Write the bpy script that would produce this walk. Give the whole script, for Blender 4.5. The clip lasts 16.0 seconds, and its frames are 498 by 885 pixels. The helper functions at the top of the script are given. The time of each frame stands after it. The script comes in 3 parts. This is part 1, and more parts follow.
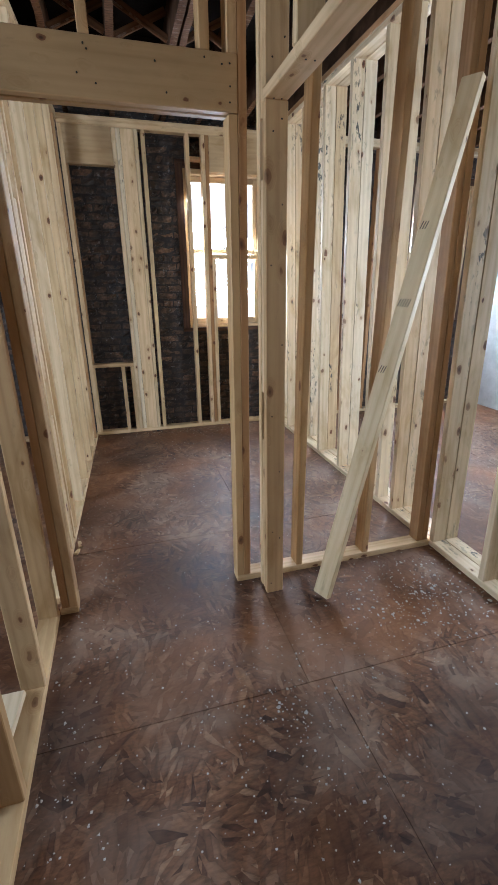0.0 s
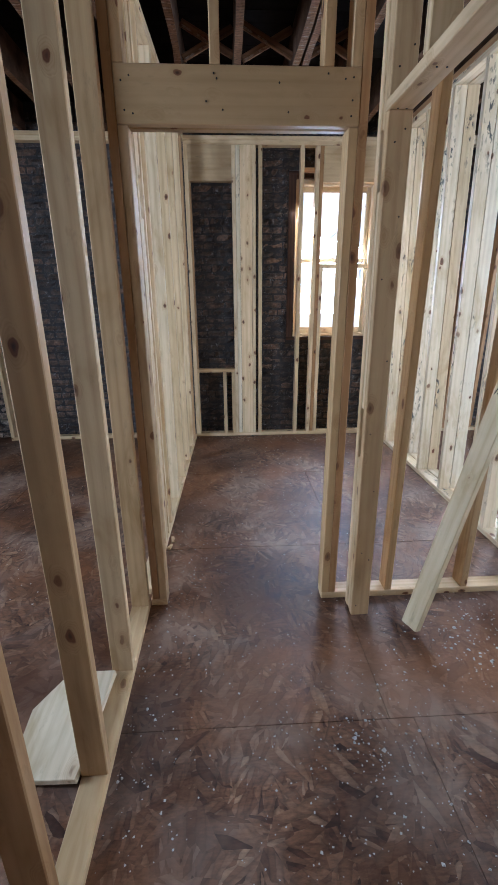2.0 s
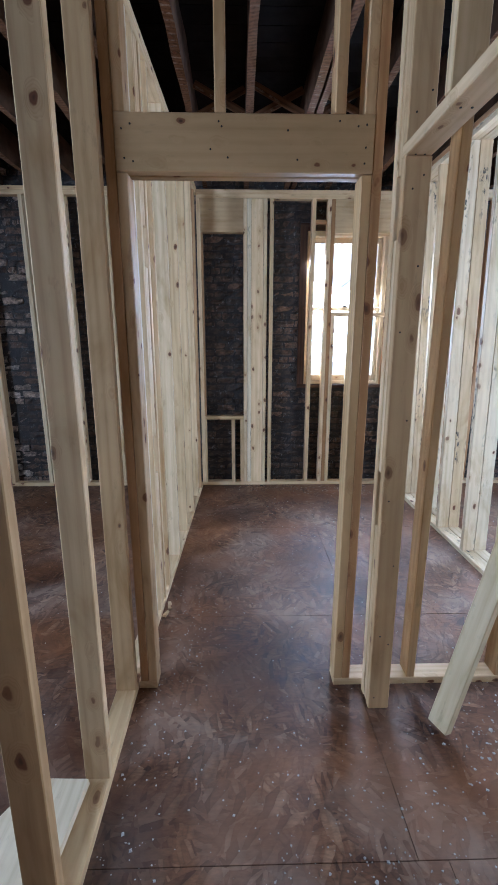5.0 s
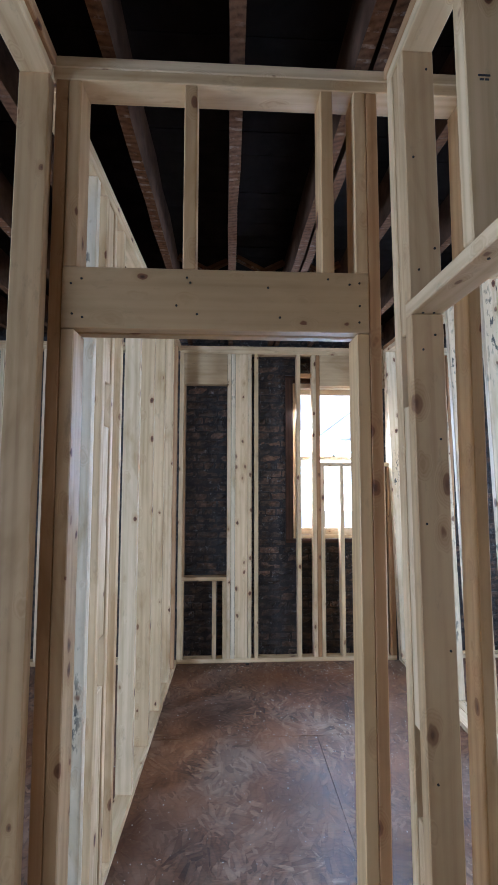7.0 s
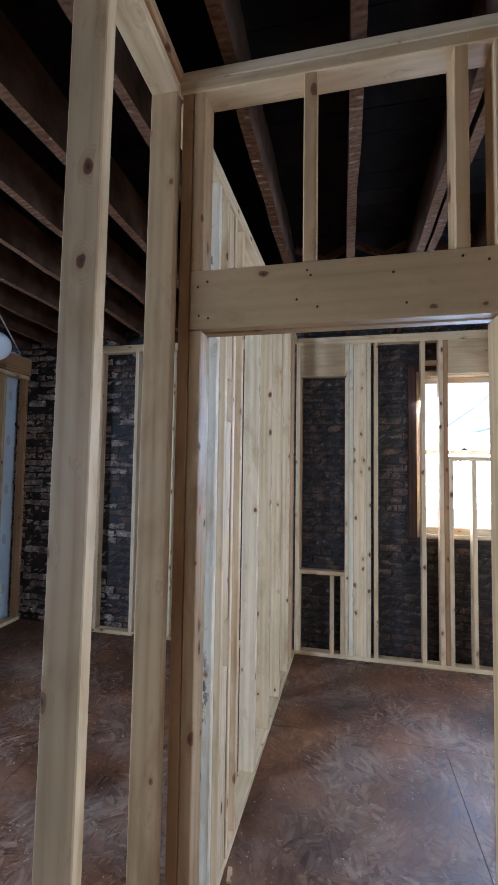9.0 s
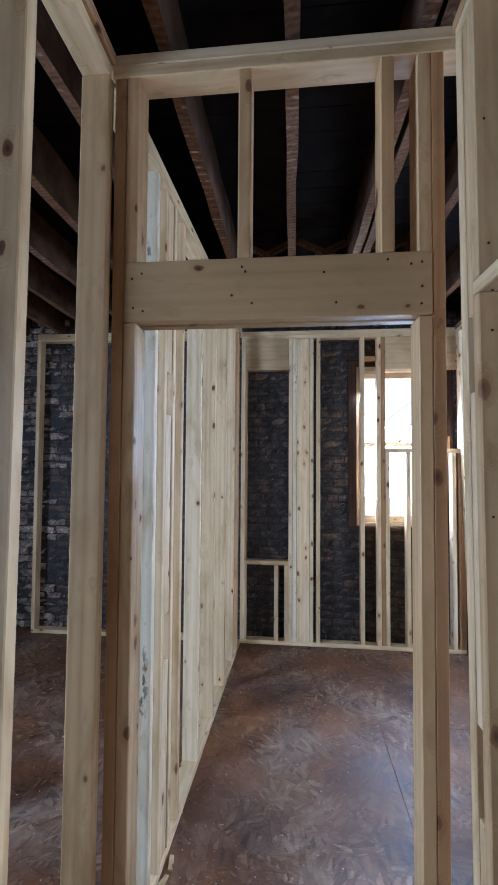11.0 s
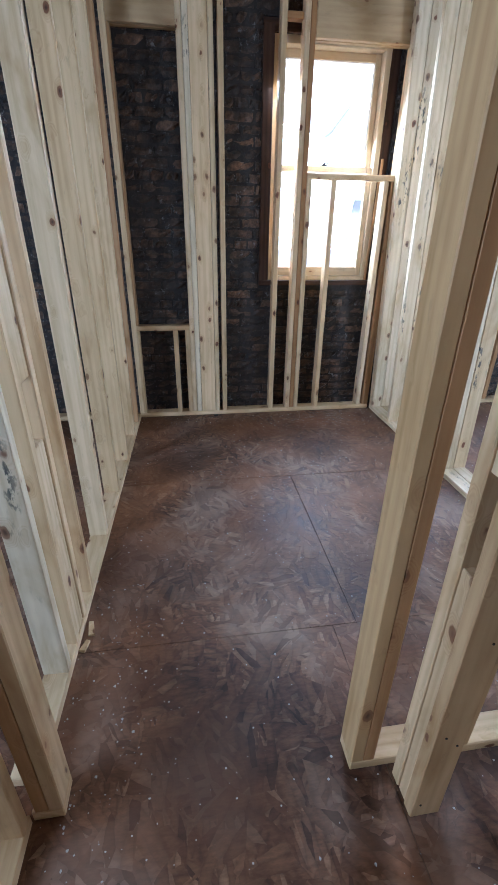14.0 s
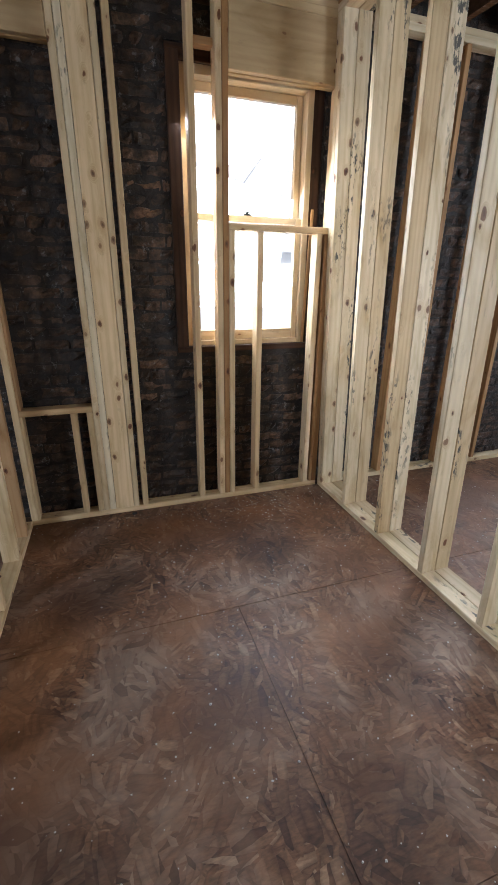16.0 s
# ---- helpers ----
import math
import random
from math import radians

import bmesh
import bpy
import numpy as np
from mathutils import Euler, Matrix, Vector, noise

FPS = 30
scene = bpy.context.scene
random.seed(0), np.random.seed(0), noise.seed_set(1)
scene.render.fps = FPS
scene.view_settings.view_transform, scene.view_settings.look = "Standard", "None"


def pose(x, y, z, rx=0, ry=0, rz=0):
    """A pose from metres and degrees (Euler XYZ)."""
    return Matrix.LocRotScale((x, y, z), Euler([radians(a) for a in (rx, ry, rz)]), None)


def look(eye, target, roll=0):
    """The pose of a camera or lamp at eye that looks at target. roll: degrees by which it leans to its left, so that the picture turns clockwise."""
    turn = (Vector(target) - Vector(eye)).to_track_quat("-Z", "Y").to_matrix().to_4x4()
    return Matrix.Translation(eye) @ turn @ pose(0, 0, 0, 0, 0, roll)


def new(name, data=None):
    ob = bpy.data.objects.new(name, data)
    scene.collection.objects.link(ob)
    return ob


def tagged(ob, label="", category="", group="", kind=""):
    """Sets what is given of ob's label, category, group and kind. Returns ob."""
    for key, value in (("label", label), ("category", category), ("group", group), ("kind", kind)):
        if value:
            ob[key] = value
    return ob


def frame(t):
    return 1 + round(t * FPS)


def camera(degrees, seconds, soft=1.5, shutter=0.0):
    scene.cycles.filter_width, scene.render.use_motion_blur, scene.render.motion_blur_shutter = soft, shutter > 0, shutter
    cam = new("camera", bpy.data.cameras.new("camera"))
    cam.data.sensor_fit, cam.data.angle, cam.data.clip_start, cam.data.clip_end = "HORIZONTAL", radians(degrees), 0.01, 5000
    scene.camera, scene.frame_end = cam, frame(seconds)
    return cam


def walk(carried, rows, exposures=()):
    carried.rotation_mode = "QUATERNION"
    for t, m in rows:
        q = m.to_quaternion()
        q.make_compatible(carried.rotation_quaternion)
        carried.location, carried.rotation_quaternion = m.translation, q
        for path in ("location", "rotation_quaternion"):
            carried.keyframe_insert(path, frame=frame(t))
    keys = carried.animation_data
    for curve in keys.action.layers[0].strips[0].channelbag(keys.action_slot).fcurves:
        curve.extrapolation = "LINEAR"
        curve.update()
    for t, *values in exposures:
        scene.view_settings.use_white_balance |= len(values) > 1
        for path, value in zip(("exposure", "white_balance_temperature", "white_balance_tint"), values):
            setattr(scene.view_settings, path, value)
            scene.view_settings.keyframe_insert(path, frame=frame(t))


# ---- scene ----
cam = camera(60.2, 16.0)
PATH = [
    (0, (-0.001, 0.041, 1.539), (0.515, 1.849, 0.858), -0.5),
    (0.5, (-0.002, 0.053, 1.535), (0.297, 1.89, 0.802), -1.6),
    (1, (-0.008, 0.053, 1.547), (0.176, 1.91, 0.827), -1.7),
    (1.5, (-0.009, 0.049, 1.558), (0.123, 1.921, 0.866), -1.3),
    (2, (-0.009, 0.053, 1.57), (0.088, 1.941, 0.916), -0.4),
    (2.5, (-0.005, 0.048, 1.575), (0.079, 1.951, 0.966), 0.5),
    (3, (0.008, 0.05, 1.576), (0.043, 1.96, 0.985), 0.6),
    (5.5, (0.058, 0.39, 1.62), (0.118, 2.357, 1.263), -0.4),
    (6, (0.103, 0.546, 1.697), (0.393, 2.524, 1.621), -0.1),
    (6.5, (0.147, 0.68, 1.731), (0.364, 2.666, 1.839), 0.3),
    (7, (0.093, 0.726, 1.749), (0.191, 2.718, 1.894), 0.1),
    (7.5, (0.059, 0.738, 1.755), (0.056, 2.732, 1.91), 0.2),
    (8, (0.068, 0.727, 1.753), (-0.11, 2.713, 1.907), 0.5),
    (8.2, (0.071, 0.724, 1.756), (-0.183, 2.703, 1.899), 0.8),
    (10.3, (0.094, 0.738, 1.746), (-0.399, 2.672, 1.822), 0.5),
    (10.5, (0.103, 0.735, 1.754), (-0.328, 2.684, 1.821), 0.6),
    (11, (0.12, 0.719, 1.759), (-0.08, 2.706, 1.832), 0.4),
    (11.5, (0.15, 0.693, 1.767), (0.235, 2.686, 1.892), -0.2),
    (12, (0.211, 0.727, 1.771), (0.471, 2.708, 1.9), -0.7),
    (12.5, (0.243, 0.775, 1.711), (0.456, 2.76, 1.586), -0.6),
    (13, (0.178, 0.895, 1.612), (0.405, 2.835, 1.181), 2.7),
    (13.5, (0.08, 1.087, 1.562), (0.321, 2.94, 0.847), 1.9),
    (14, (0.048, 1.282, 1.478), (0.316, 3.055, 0.593), 0.8),
    (14.5, (0.121, 1.551, 1.462), (0.386, 3.283, 0.497), -0.5),
    (15, (0.152, 1.737, 1.479), (0.568, 3.458, 0.545), 1.1),
    (15.5, (0.148, 1.948, 1.53), (0.756, 3.689, 0.755), -0.2),
    (16, (0.181, 2.065, 1.545), (0.786, 3.833, 0.832), 0.7),
]
EXPOSURES = ((0.0, 0.16, 5950, 12), (3.0, 0.27, 5100, 11), (7.0, 0.2, 5050, 11), (11.0, 0.28, 4920, 10), (12.5, 0.36, 4900, 10), (13.5, 0.15, 5100, 10), (14.5, 0.02, 5050, 10), (15.2, -0.14, 5600, 11), (16.0, -0.22, 6150, 12))
walk(cam, [(t, look(eye, target, roll)) for t, eye, target, roll in PATH], EXPOSURES)

# ---- world and light ----
world = bpy.data.worlds.new("sky_world")
scene.world = world
world.use_nodes = True
wn = world.node_tree
sky = wn.nodes.new("ShaderNodeTexSky")
sky.sky_type = "NISHITA"
sky.sun_disc = False
sky.sun_elevation = radians(38)
sky.sun_rotation = radians(150)
wn.links.new(sky.outputs[0], wn.nodes["Background"].inputs[0])
wn.nodes["Background"].inputs[1].default_value = 0.15

sun_data = bpy.data.lights.new("sun", "SUN")
sun_data.energy = 3.0
sun_data.angle = radians(6)
sun_data.color = (1.0, 0.96, 0.9)
sun = new("sun", sun_data)
sun.matrix_world = look((0, 0, 30), (0 + 9, 22, 12))


def daylight_lamp(x, y, z, tx, ty, tz, w, h, watts, color):
    """An area lamp added as daylight from an opening, seen or out of view."""
    d = bpy.data.lights.new("added_daylight", "AREA")
    d.shape, d.size, d.size_y, d.energy, d.color = "RECTANGLE", w, h, watts, color
    o = new("added_daylight", d)
    o.matrix_world = look((x, y, z), (tx, ty, tz))
    return o


COOL = (0.74, 0.87, 1.0)
WARM = (1.0, 0.92, 0.80)
daylight_lamp(1.16, 5.32, 1.85, 0.75, 3.2, 0.0, 0.75, 1.4, 98, COOL)
daylight_lamp(3.86, 5.32, 1.85, 3.3, 3.0, 0.0, 0.75, 1.4, 150, COOL)
# unseen openings east, west and south: lamps added to light framing and floor
daylight_lamp(4.87, 1.5, 1.7, 1.5, 4.0, 0.9, 1.6, 1.5, 165, COOL)
daylight_lamp(-4.37, 0.95, 1.7, -1.5, 4.3, 0.7, 1.6, 1.5, 215, COOL)
daylight_lamp(0.05, -4.62, 1.45, 0.05, 0, 1.25, 0.8, 1.9, 7, WARM)


# ---- materials ----
def mat(name):
    m = bpy.data.materials.new(name)
    m.use_nodes = True
    return m, m.node_tree.nodes, m.node_tree.links, m.node_tree.nodes["Principled BSDF"]


def node(nodes, kind, **props):
    n = nodes.new("ShaderNode" + kind)
    for k, v in props.items():
        n.inputs[k.replace("_", " ")].default_value = v
    return n


def ramp(nodes, stops):
    r = nodes.new("ShaderNodeValToRGB")
    e = r.color_ramp.elements
    while len(e) < len(stops):
        e.new(0.5)
    for el, (p, c) in zip(e, stops):
        el.position = p
        el.color = (*c, 1) if len(c) == 3 else c
    return r


def mixer(nodes, links, fac, a, b, blend="MIX"):
    m = nodes.new("ShaderNodeMix")
    m.data_type, m.blend_type = "RGBA", blend
    for sock, v in ((m.inputs[0], fac), (m.inputs[6], a), (m.inputs[7], b)):
        if isinstance(v, bpy.types.NodeSocket):
            links.new(v, sock)
        elif isinstance(v, tuple):
            sock.default_value = (*v, 1)
        else:
            sock.default_value = v
    return m.outputs[2]


def maths(nodes, links, op, a, b=0.0):
    m = nodes.new("ShaderNodeMath")
    m.operation = op
    for sock, v in ((m.inputs[0], a), (m.inputs[1], b)):
        if isinstance(v, bpy.types.NodeSocket):
            links.new(v, sock)
        else:
            sock.default_value = v
    return m.outputs[0]


def mapped(nodes, links, scale, seed_amount=0.0, rot=(0, 0, 0)):
    """Object coordinates, scaled, and shifted for each object by its random number."""
    tc = nodes.new("ShaderNodeTexCoord")
    mp = nodes.new("ShaderNodeMapping")
    mp.inputs["Scale"].default_value = scale
    mp.inputs["Rotation"].default_value = rot
    links.new(tc.outputs["Object"], mp.inputs["Vector"])
    if seed_amount:
        oi = nodes.new("ShaderNodeObjectInfo")
        c = nodes.new("ShaderNodeCombineXYZ")
        for k, f in enumerate((0.71, 1.0, 1.37)):
            links.new(maths(nodes, links, "MULTIPLY", oi.outputs["Random"], seed_amount * f), c.inputs[k])
        links.new(c.outputs[0], mp.inputs["Location"])
    return mp.outputs[0]


def warped(n, l, vec, scale, amount):
    """A vector bent a little by soft noise."""
    nz = node(n, "TexNoise", Scale=scale, Detail=2.0)
    l.new(vec, nz.inputs["Vector"])
    add = n.new("ShaderNodeVectorMath")
    add.operation = "MULTIPLY_ADD"
    l.new(nz.outputs["Color"], add.inputs[0])
    add.inputs[1].default_value = (amount, amount, amount)
    l.new(vec, add.inputs[2])
    return add.outputs[0]


def lumber(name, light, dark, knots, stain=0.0, rough=0.55, ghosts=False):
    """Sawn softwood: grain along local z that bends round dark-hearted knots, honey patches, mildew, lath marks."""
    m, n, l, bs = mat(name)
    mid = tuple(a * 0.6 + b * 0.4 for a, b in zip(light, dark))
    # knots: a dark heart, a red-brown ring and a honey halo
    v = node(n, "TexVoronoi", Scale=1.0, Randomness=1.0)
    l.new(warped(n, l, mapped(n, l, (15, 15, 8.5), 50), 2.2, 0.24), v.inputs["Vector"])
    kc = n.new("ShaderNodeSeparateColor")
    l.new(v.outputs["Color"], kc.inputs[0])
    sel = maths(n, l, "GREATER_THAN", kc.outputs[0], 1.0 - knots)
    size = maths(n, l, "ADD", maths(n, l, "MULTIPLY", kc.outputs[1], 0.75), 0.5)
    kd = maths(n, l, "DIVIDE", v.outputs["Distance"], size)
    halo = ramp(n, [(0.12, (1, 1, 1)), (0.46, (0, 0, 0))])
    ring = ramp(n, [(0.165, (1, 1, 1)), (0.205, (0, 0, 0))])
    heart = ramp(n, [(0.05, (1, 1, 1)), (0.13, (0, 0, 0))])
    for r in (halo, ring, heart):
        l.new(kd, r.inputs[0])
    # grain, pushed aside by the knots
    push = n.new("ShaderNodeCombineXYZ")
    shift = maths(n, l, "MULTIPLY", maths(n, l, "MULTIPLY", halo.outputs[0], sel), 1.1)
    l.new(shift, push.inputs[0])
    l.new(shift, push.inputs[1])
    gv = n.new("ShaderNodeVectorMath")
    l.new(mapped(n, l, (55, 55, 1.3), 40), gv.inputs[0])
    l.new(push.outputs[0], gv.inputs[1])
    g = node(n, "TexNoise", Scale=1.0, Detail=4.0, Roughness=0.55, Distortion=0.3)
    l.new(gv.outputs[0], g.inputs["Vector"])
    rv = n.new("ShaderNodeVectorMath")
    l.new(mapped(n, l, (13, 13, 0.45), 30), rv.inputs[0])
    l.new(push.outputs[0], rv.inputs[1])
    rings = node(n, "TexWave", Scale=1.0, Distortion=5.0, Detail=2.0)
    rings.wave_type, rings.rings_direction = "RINGS", "Z"
    l.new(rv.outputs[0], rings.inputs["Vector"])
    gr = mixer(n, l, 0.22, g.outputs["Fac"], rings.outputs["Fac"])
    base = ramp(n, [(0.22, dark), (0.48, mid), (0.78, light)])
    l.new(gr, base.inputs[0])
    # mill glaze and honey patches
    b = node(n, "TexNoise", Scale=1.0, Detail=4.0, Roughness=0.6, Distortion=0.6)
    l.new(mapped(n, l, (7, 7, 2.0), 25), b.inputs["Vector"])
    br = ramp(n, [(0.30, (0.74, 0.66, 0.53)), (0.47, (0.96, 0.94, 0.90)), (0.66, (1.08, 1.07, 1.06))])
    l.new(b.outputs["Fac"], br.inputs[0])
    col = mixer(n, l, 1.0, base.outputs[0], br.outputs[0], "MULTIPLY")
    oi = n.new("ShaderNodeObjectInfo")
    per = ramp(n, [(0.0, (0.80, 0.68, 0.52)), (0.3, (1.0, 0.95, 0.88)), (0.55, (1.03, 1.04, 1.04)), (0.75, (0.88, 0.80, 0.66)), (1.0, (1.02, 0.97, 0.90))])
    l.new(oi.outputs["Random"], per.inputs[0])
    col = mixer(n, l, 0.85, col, per.outputs[0], "MULTIPLY")
    dim = tuple(c * f for c, f in zip(dark, (0.80, 0.66, 0.52)))
    col = mixer(n, l, maths(n, l, "MULTIPLY", maths(n, l, "MULTIPLY", halo.outputs[0], sel), 0.55), col, dim)
    strong = maths(n, l, "ADD", maths(n, l, "MULTIPLY", kc.outputs[2], 0.45), 0.55)
    col = mixer(n, l, maths(n, l, "MULTIPLY", maths(n, l, "MULTIPLY", ring.outputs[0], sel), strong), col, (0.15, 0.052, 0.021))
    col = mixer(n, l, maths(n, l, "MULTIPLY", maths(n, l, "MULTIPLY", heart.outputs[0], sel), strong), col, (0.045, 0.018, 0.010))
    # handling dirt
    sm = node(n, "TexNoise", Scale=1.0, Detail=5.0, Roughness=0.7)
    l.new(mapped(n, l, (24, 24, 9), 33), sm.inputs["Vector"])
    smr = ramp(n, [(0.60, (0, 0, 0)), (0.78, (0.5, 0.5, 0.5))])
    l.new(sm.outputs["Fac"], smr.inputs[0])
    col = mixer(n, l, smr.outputs[0], col, tuple(c * 0.45 for c in dark))
    if stain > 0:
        s = node(n, "TexNoise", Scale=1.0, Detail=3.0, Roughness=0.6)
        l.new(mapped(n, l, (46, 46, 20.0), 60), s.inputs["Vector"])
        s2 = node(n, "TexNoise", Scale=1.0, Detail=3.0)
        l.new(mapped(n, l, (9, 9, 1.5), 44), s2.inputs["Vector"])
        sr = ramp(n, [(0.53, (0, 0, 0)), (0.60, (1, 1, 1))])
        l.new(s.outputs["Fac"], sr.inputs[0])
        sr2 = ramp(n, [(0.56, (0, 0, 0)), (0.66, (0.9, 0.9, 0.9))])
        l.new(s2.outputs["Fac"], sr2.inputs[0])
        f = maths(n, l, "MULTIPLY", maths(n, l, "MULTIPLY", sr.outputs[0], sr2.outputs[0]), stain)
        col = mixer(n, l, f, col, (0.035, 0.038, 0.040))
    if ghosts:
        # pale plaster keys left between the laths that once hung here
        tc = n.new("ShaderNodeTexCoord")
        sep = n.new("ShaderNodeSeparateXYZ")
        l.new(warped(n, l, tc.outputs["Object"], 7.0, 0.012), sep.inputs[0])
        saw = maths(n, l, "FRACT", maths(n, l, "DIVIDE", sep.outputs[1], 0.047))
        band = maths(n, l, "GREATER_THAN", saw, 0.72)
        q = node(n, "TexNoise", Scale=26.0, Detail=5.0, Roughness=0.7)
        l.new(tc.outputs["Object"], q.inputs["Vector"])
        q2 = node(n, "TexNoise", Scale=2.1, Detail=3.0)
        l.new(tc.outputs["Object"], q2.inputs["Vector"])
        qr = ramp(n, [(0.46, (0, 0, 0)), (0.64, (0.8, 0.8, 0.8))])
        l.new(q.outputs["Fac"], qr.inputs[0])
        qr2 = ramp(n, [(0.46, (0.06, 0.06, 0.06)), (0.66, (1, 1, 1))])
        l.new(q2.outputs["Fac"], qr2.inputs[0])
        col = mixer(n, l, maths(n, l, "MULTIPLY", maths(n, l, "MULTIPLY", band, qr.outputs[0]), qr2.outputs[0]), col, (0.40, 0.31, 0.24))
    l.new(col, bs.inputs["Base Color"])
    rr = ramp(n, [(0.3, (rough + 0.14,) * 3), (0.65, (rough - 0.06,) * 3)])
    l.new(b.outputs["Fac"], rr.inputs[0])
    l.new(rr.outputs[0], bs.inputs["Roughness"])
    bs.inputs["Specular IOR Level"].default_value = 0.3 if rough < 0.8 else 0.08
    bp = node(n, "Bump", Strength=0.16, Distance=0.002)
    l.new(gr, bp.inputs["Height"])
    l.new(bp.outputs[0], bs.inputs["Normal"])
    return m


PINE = lumber("fresh_pine", (0.72, 0.56, 0.365), (0.54, 0.38, 0.215), 0.42)
PINE_MID = lumber("seasoned_pine", (0.61, 0.435, 0.250), (0.46, 0.30, 0.155), 0.40)
PINE_STAINED = lumber("stained_pine", (0.74, 0.63, 0.46), (0.58, 0.46, 0.31), 0.36, stain=1.0)
PINE_WARM = lumber("warm_pine", (0.47, 0.285, 0.145), (0.34, 0.185, 0.085), 0.32)
TAN = lumber("tan_pine", (0.54, 0.36, 0.19), (0.40, 0.245, 0.12), 0.42)
BEAM = lumber("header_pine", (0.51, 0.37, 0.215), (0.43, 0.30, 0.165), 0.20)
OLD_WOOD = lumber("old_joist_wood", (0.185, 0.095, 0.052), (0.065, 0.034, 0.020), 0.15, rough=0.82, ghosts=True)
DARK_JAMB = lumber("weathered_brown_jamb", (0.10, 0.05, 0.03), (0.03, 0.016, 0.012), 0.1, rough=0.7)
SASH_WOOD = lumber("bare_sash_wood", (0.60, 0.49, 0.35), (0.50, 0.39, 0.26), 0.08)


def osb():
    m, n, l, bs = mat("strand_board")
    tc = n.new("ShaderNodeTexCoord")

    def flakes(cell, sx, sy, off):
        mp = n.new("ShaderNodeMapping")
        mp.inputs["Location"].default_value = (off, off * 1.7, 0)
        l.new(tc.outputs["Object"], mp.inputs["Vector"])
        nz = node(n, "TexNoise", Scale=9.0, Detail=1.0)
        l.new(mp.outputs[0], nz.inputs["Vector"])
        add = n.new("ShaderNodeVectorMath")
        add.operation = "MULTIPLY_ADD"
        l.new(nz.outputs["Color"], add.inputs[0])
        add.inputs[1].default_value = (0.016, 0.016, 0)
        l.new(mp.outputs[0], add.inputs[2])
        n2 = node(n, "TexNoise", Scale=48.0, Detail=2.0)
        l.new(mp.outputs[0], n2.inputs["Vector"])
        add2 = n.new("ShaderNodeVectorMath")
        add2.operation = "MULTIPLY_ADD"
        l.new(n2.outputs["Color"], add2.inputs[0])
        add2.inputs[1].default_value = (0.006, 0.006, 0)
        l.new(add.outputs[0], add2.inputs[2])
        add = add2
        c = node(n, "TexVoronoi", Scale=cell)
        c.voronoi_dimensions = "2D"
        l.new(add.outputs[0], c.inputs["Vector"])
        ang = maths(n, l, "MULTIPLY", c.outputs["Color"], 6.283)
        r = n.new("ShaderNodeVectorRotate")
        r.rotation_type = "Z_AXIS"
        l.new(add.outputs[0], r.inputs["Vector"])
        l.new(ang, r.inputs["Angle"])
        s = n.new("ShaderNodeMapping")
        s.inputs["Scale"].default_value = (sx, sy, 1)
        l.new(r.outputs[0], s.inputs["Vector"])
        f = node(n, "TexVoronoi", Scale=1.0)
        f.voronoi_dimensions = "2D"
        l.new(s.outputs[0], f.inputs["Vector"])
        return f

    a = flakes(7.0, 10.0, 34.0, 0.0)
    b = flakes(12.0, 15.0, 62.0, 3.1)
    sep = n.new("ShaderNodeSeparateColor")
    l.new(a.outputs["Color"], sep.inputs[0])
    sep2 = n.new("ShaderNodeSeparateColor")
    l.new(b.outputs["Color"], sep2.inputs[0])
    pick = maths(n, l, "GREATER_THAN", sep.outputs[1], 0.5)
    val = mixer(n, l, pick, sep.outputs[0], sep2.outputs[0])
    base = ramp(n, [(0.0, (0.060, 0.025, 0.014)), (0.14, (0.138, 0.061, 0.031)), (0.58, (0.178, 0.084, 0.043)), (0.85, (0.222, 0.113, 0.060)), (1.0, (0.31, 0.185, 0.11))])
    l.new(val, base.inputs[0])
    rim = mixer(n, l, pick, a.outputs["Distance"], b.outputs["Distance"])
    rimr = ramp(n, [(0.34, (1.06, 1.06, 1.06)), (0.70, (0.66, 0.64, 0.62))])
    l.new(rim, rimr.inputs[0])
    fine = node(n, "TexNoise", Scale=1.0, Detail=6.0, Roughness=0.65)
    mpf = n.new("ShaderNodeMapping")
    mpf.inputs["Scale"].default_value = (30, 90, 1)
    l.new(tc.outputs["Object"], mpf.inputs["Vector"])
    l.new(mpf.outputs[0], fine.inputs["Vector"])
    fr = ramp(n, [(0.3, (0.50, 0.48, 0.46)), (0.72, (1.25, 1.22, 1.18))])
    l.new(fine.outputs["Fac"], fr.inputs[0])
    col = mixer(n, l, 1.0, base.outputs[0], fr.outputs[0], "MULTIPLY")
    col = mixer(n, l, 1.0, col, rimr.outputs[0], "MULTIPLY")
    # trodden-in grey dust in wide patches
    big = node(n, "TexNoise", Scale=2.3, Detail=5.0, Roughness=0.6, Distortion=0.5)
    l.new(tc.outputs["Object"], big.inputs["Vector"])
    dr = ramp(n, [(0.45, (0, 0, 0)), (0.63, (0.85, 0.85, 0.85))])
    l.new(big.outputs["Fac"], dr.inputs[0])
    dust = maths(n, l, "MULTIPLY", dr.outputs[0], maths(n, l, "ADD", maths(n, l, "MULTIPLY", val, 0.5), 0.45))
    col = mixer(n, l, dust, col, (0.285, 0.200, 0.150))
    org = node(n, "TexNoise", Scale=1.7, Detail=3.0)
    mo = n.new("ShaderNodeMapping")
    mo.inputs["Location"].default_value = (3, 17, 0)
    l.new(tc.outputs["Object"], mo.inputs["Vector"])
    l.new(mo.outputs[0], org.inputs["Vector"])
    orr = ramp(n, [(0.44, (0, 0, 0)), (0.62, (0.55, 0.55, 0.55))])
    l.new(org.outputs["Fac"], orr.inputs[0])
    col = mixer(n, l, orr.outputs[0], col, (0.22, 0.085, 0.028))
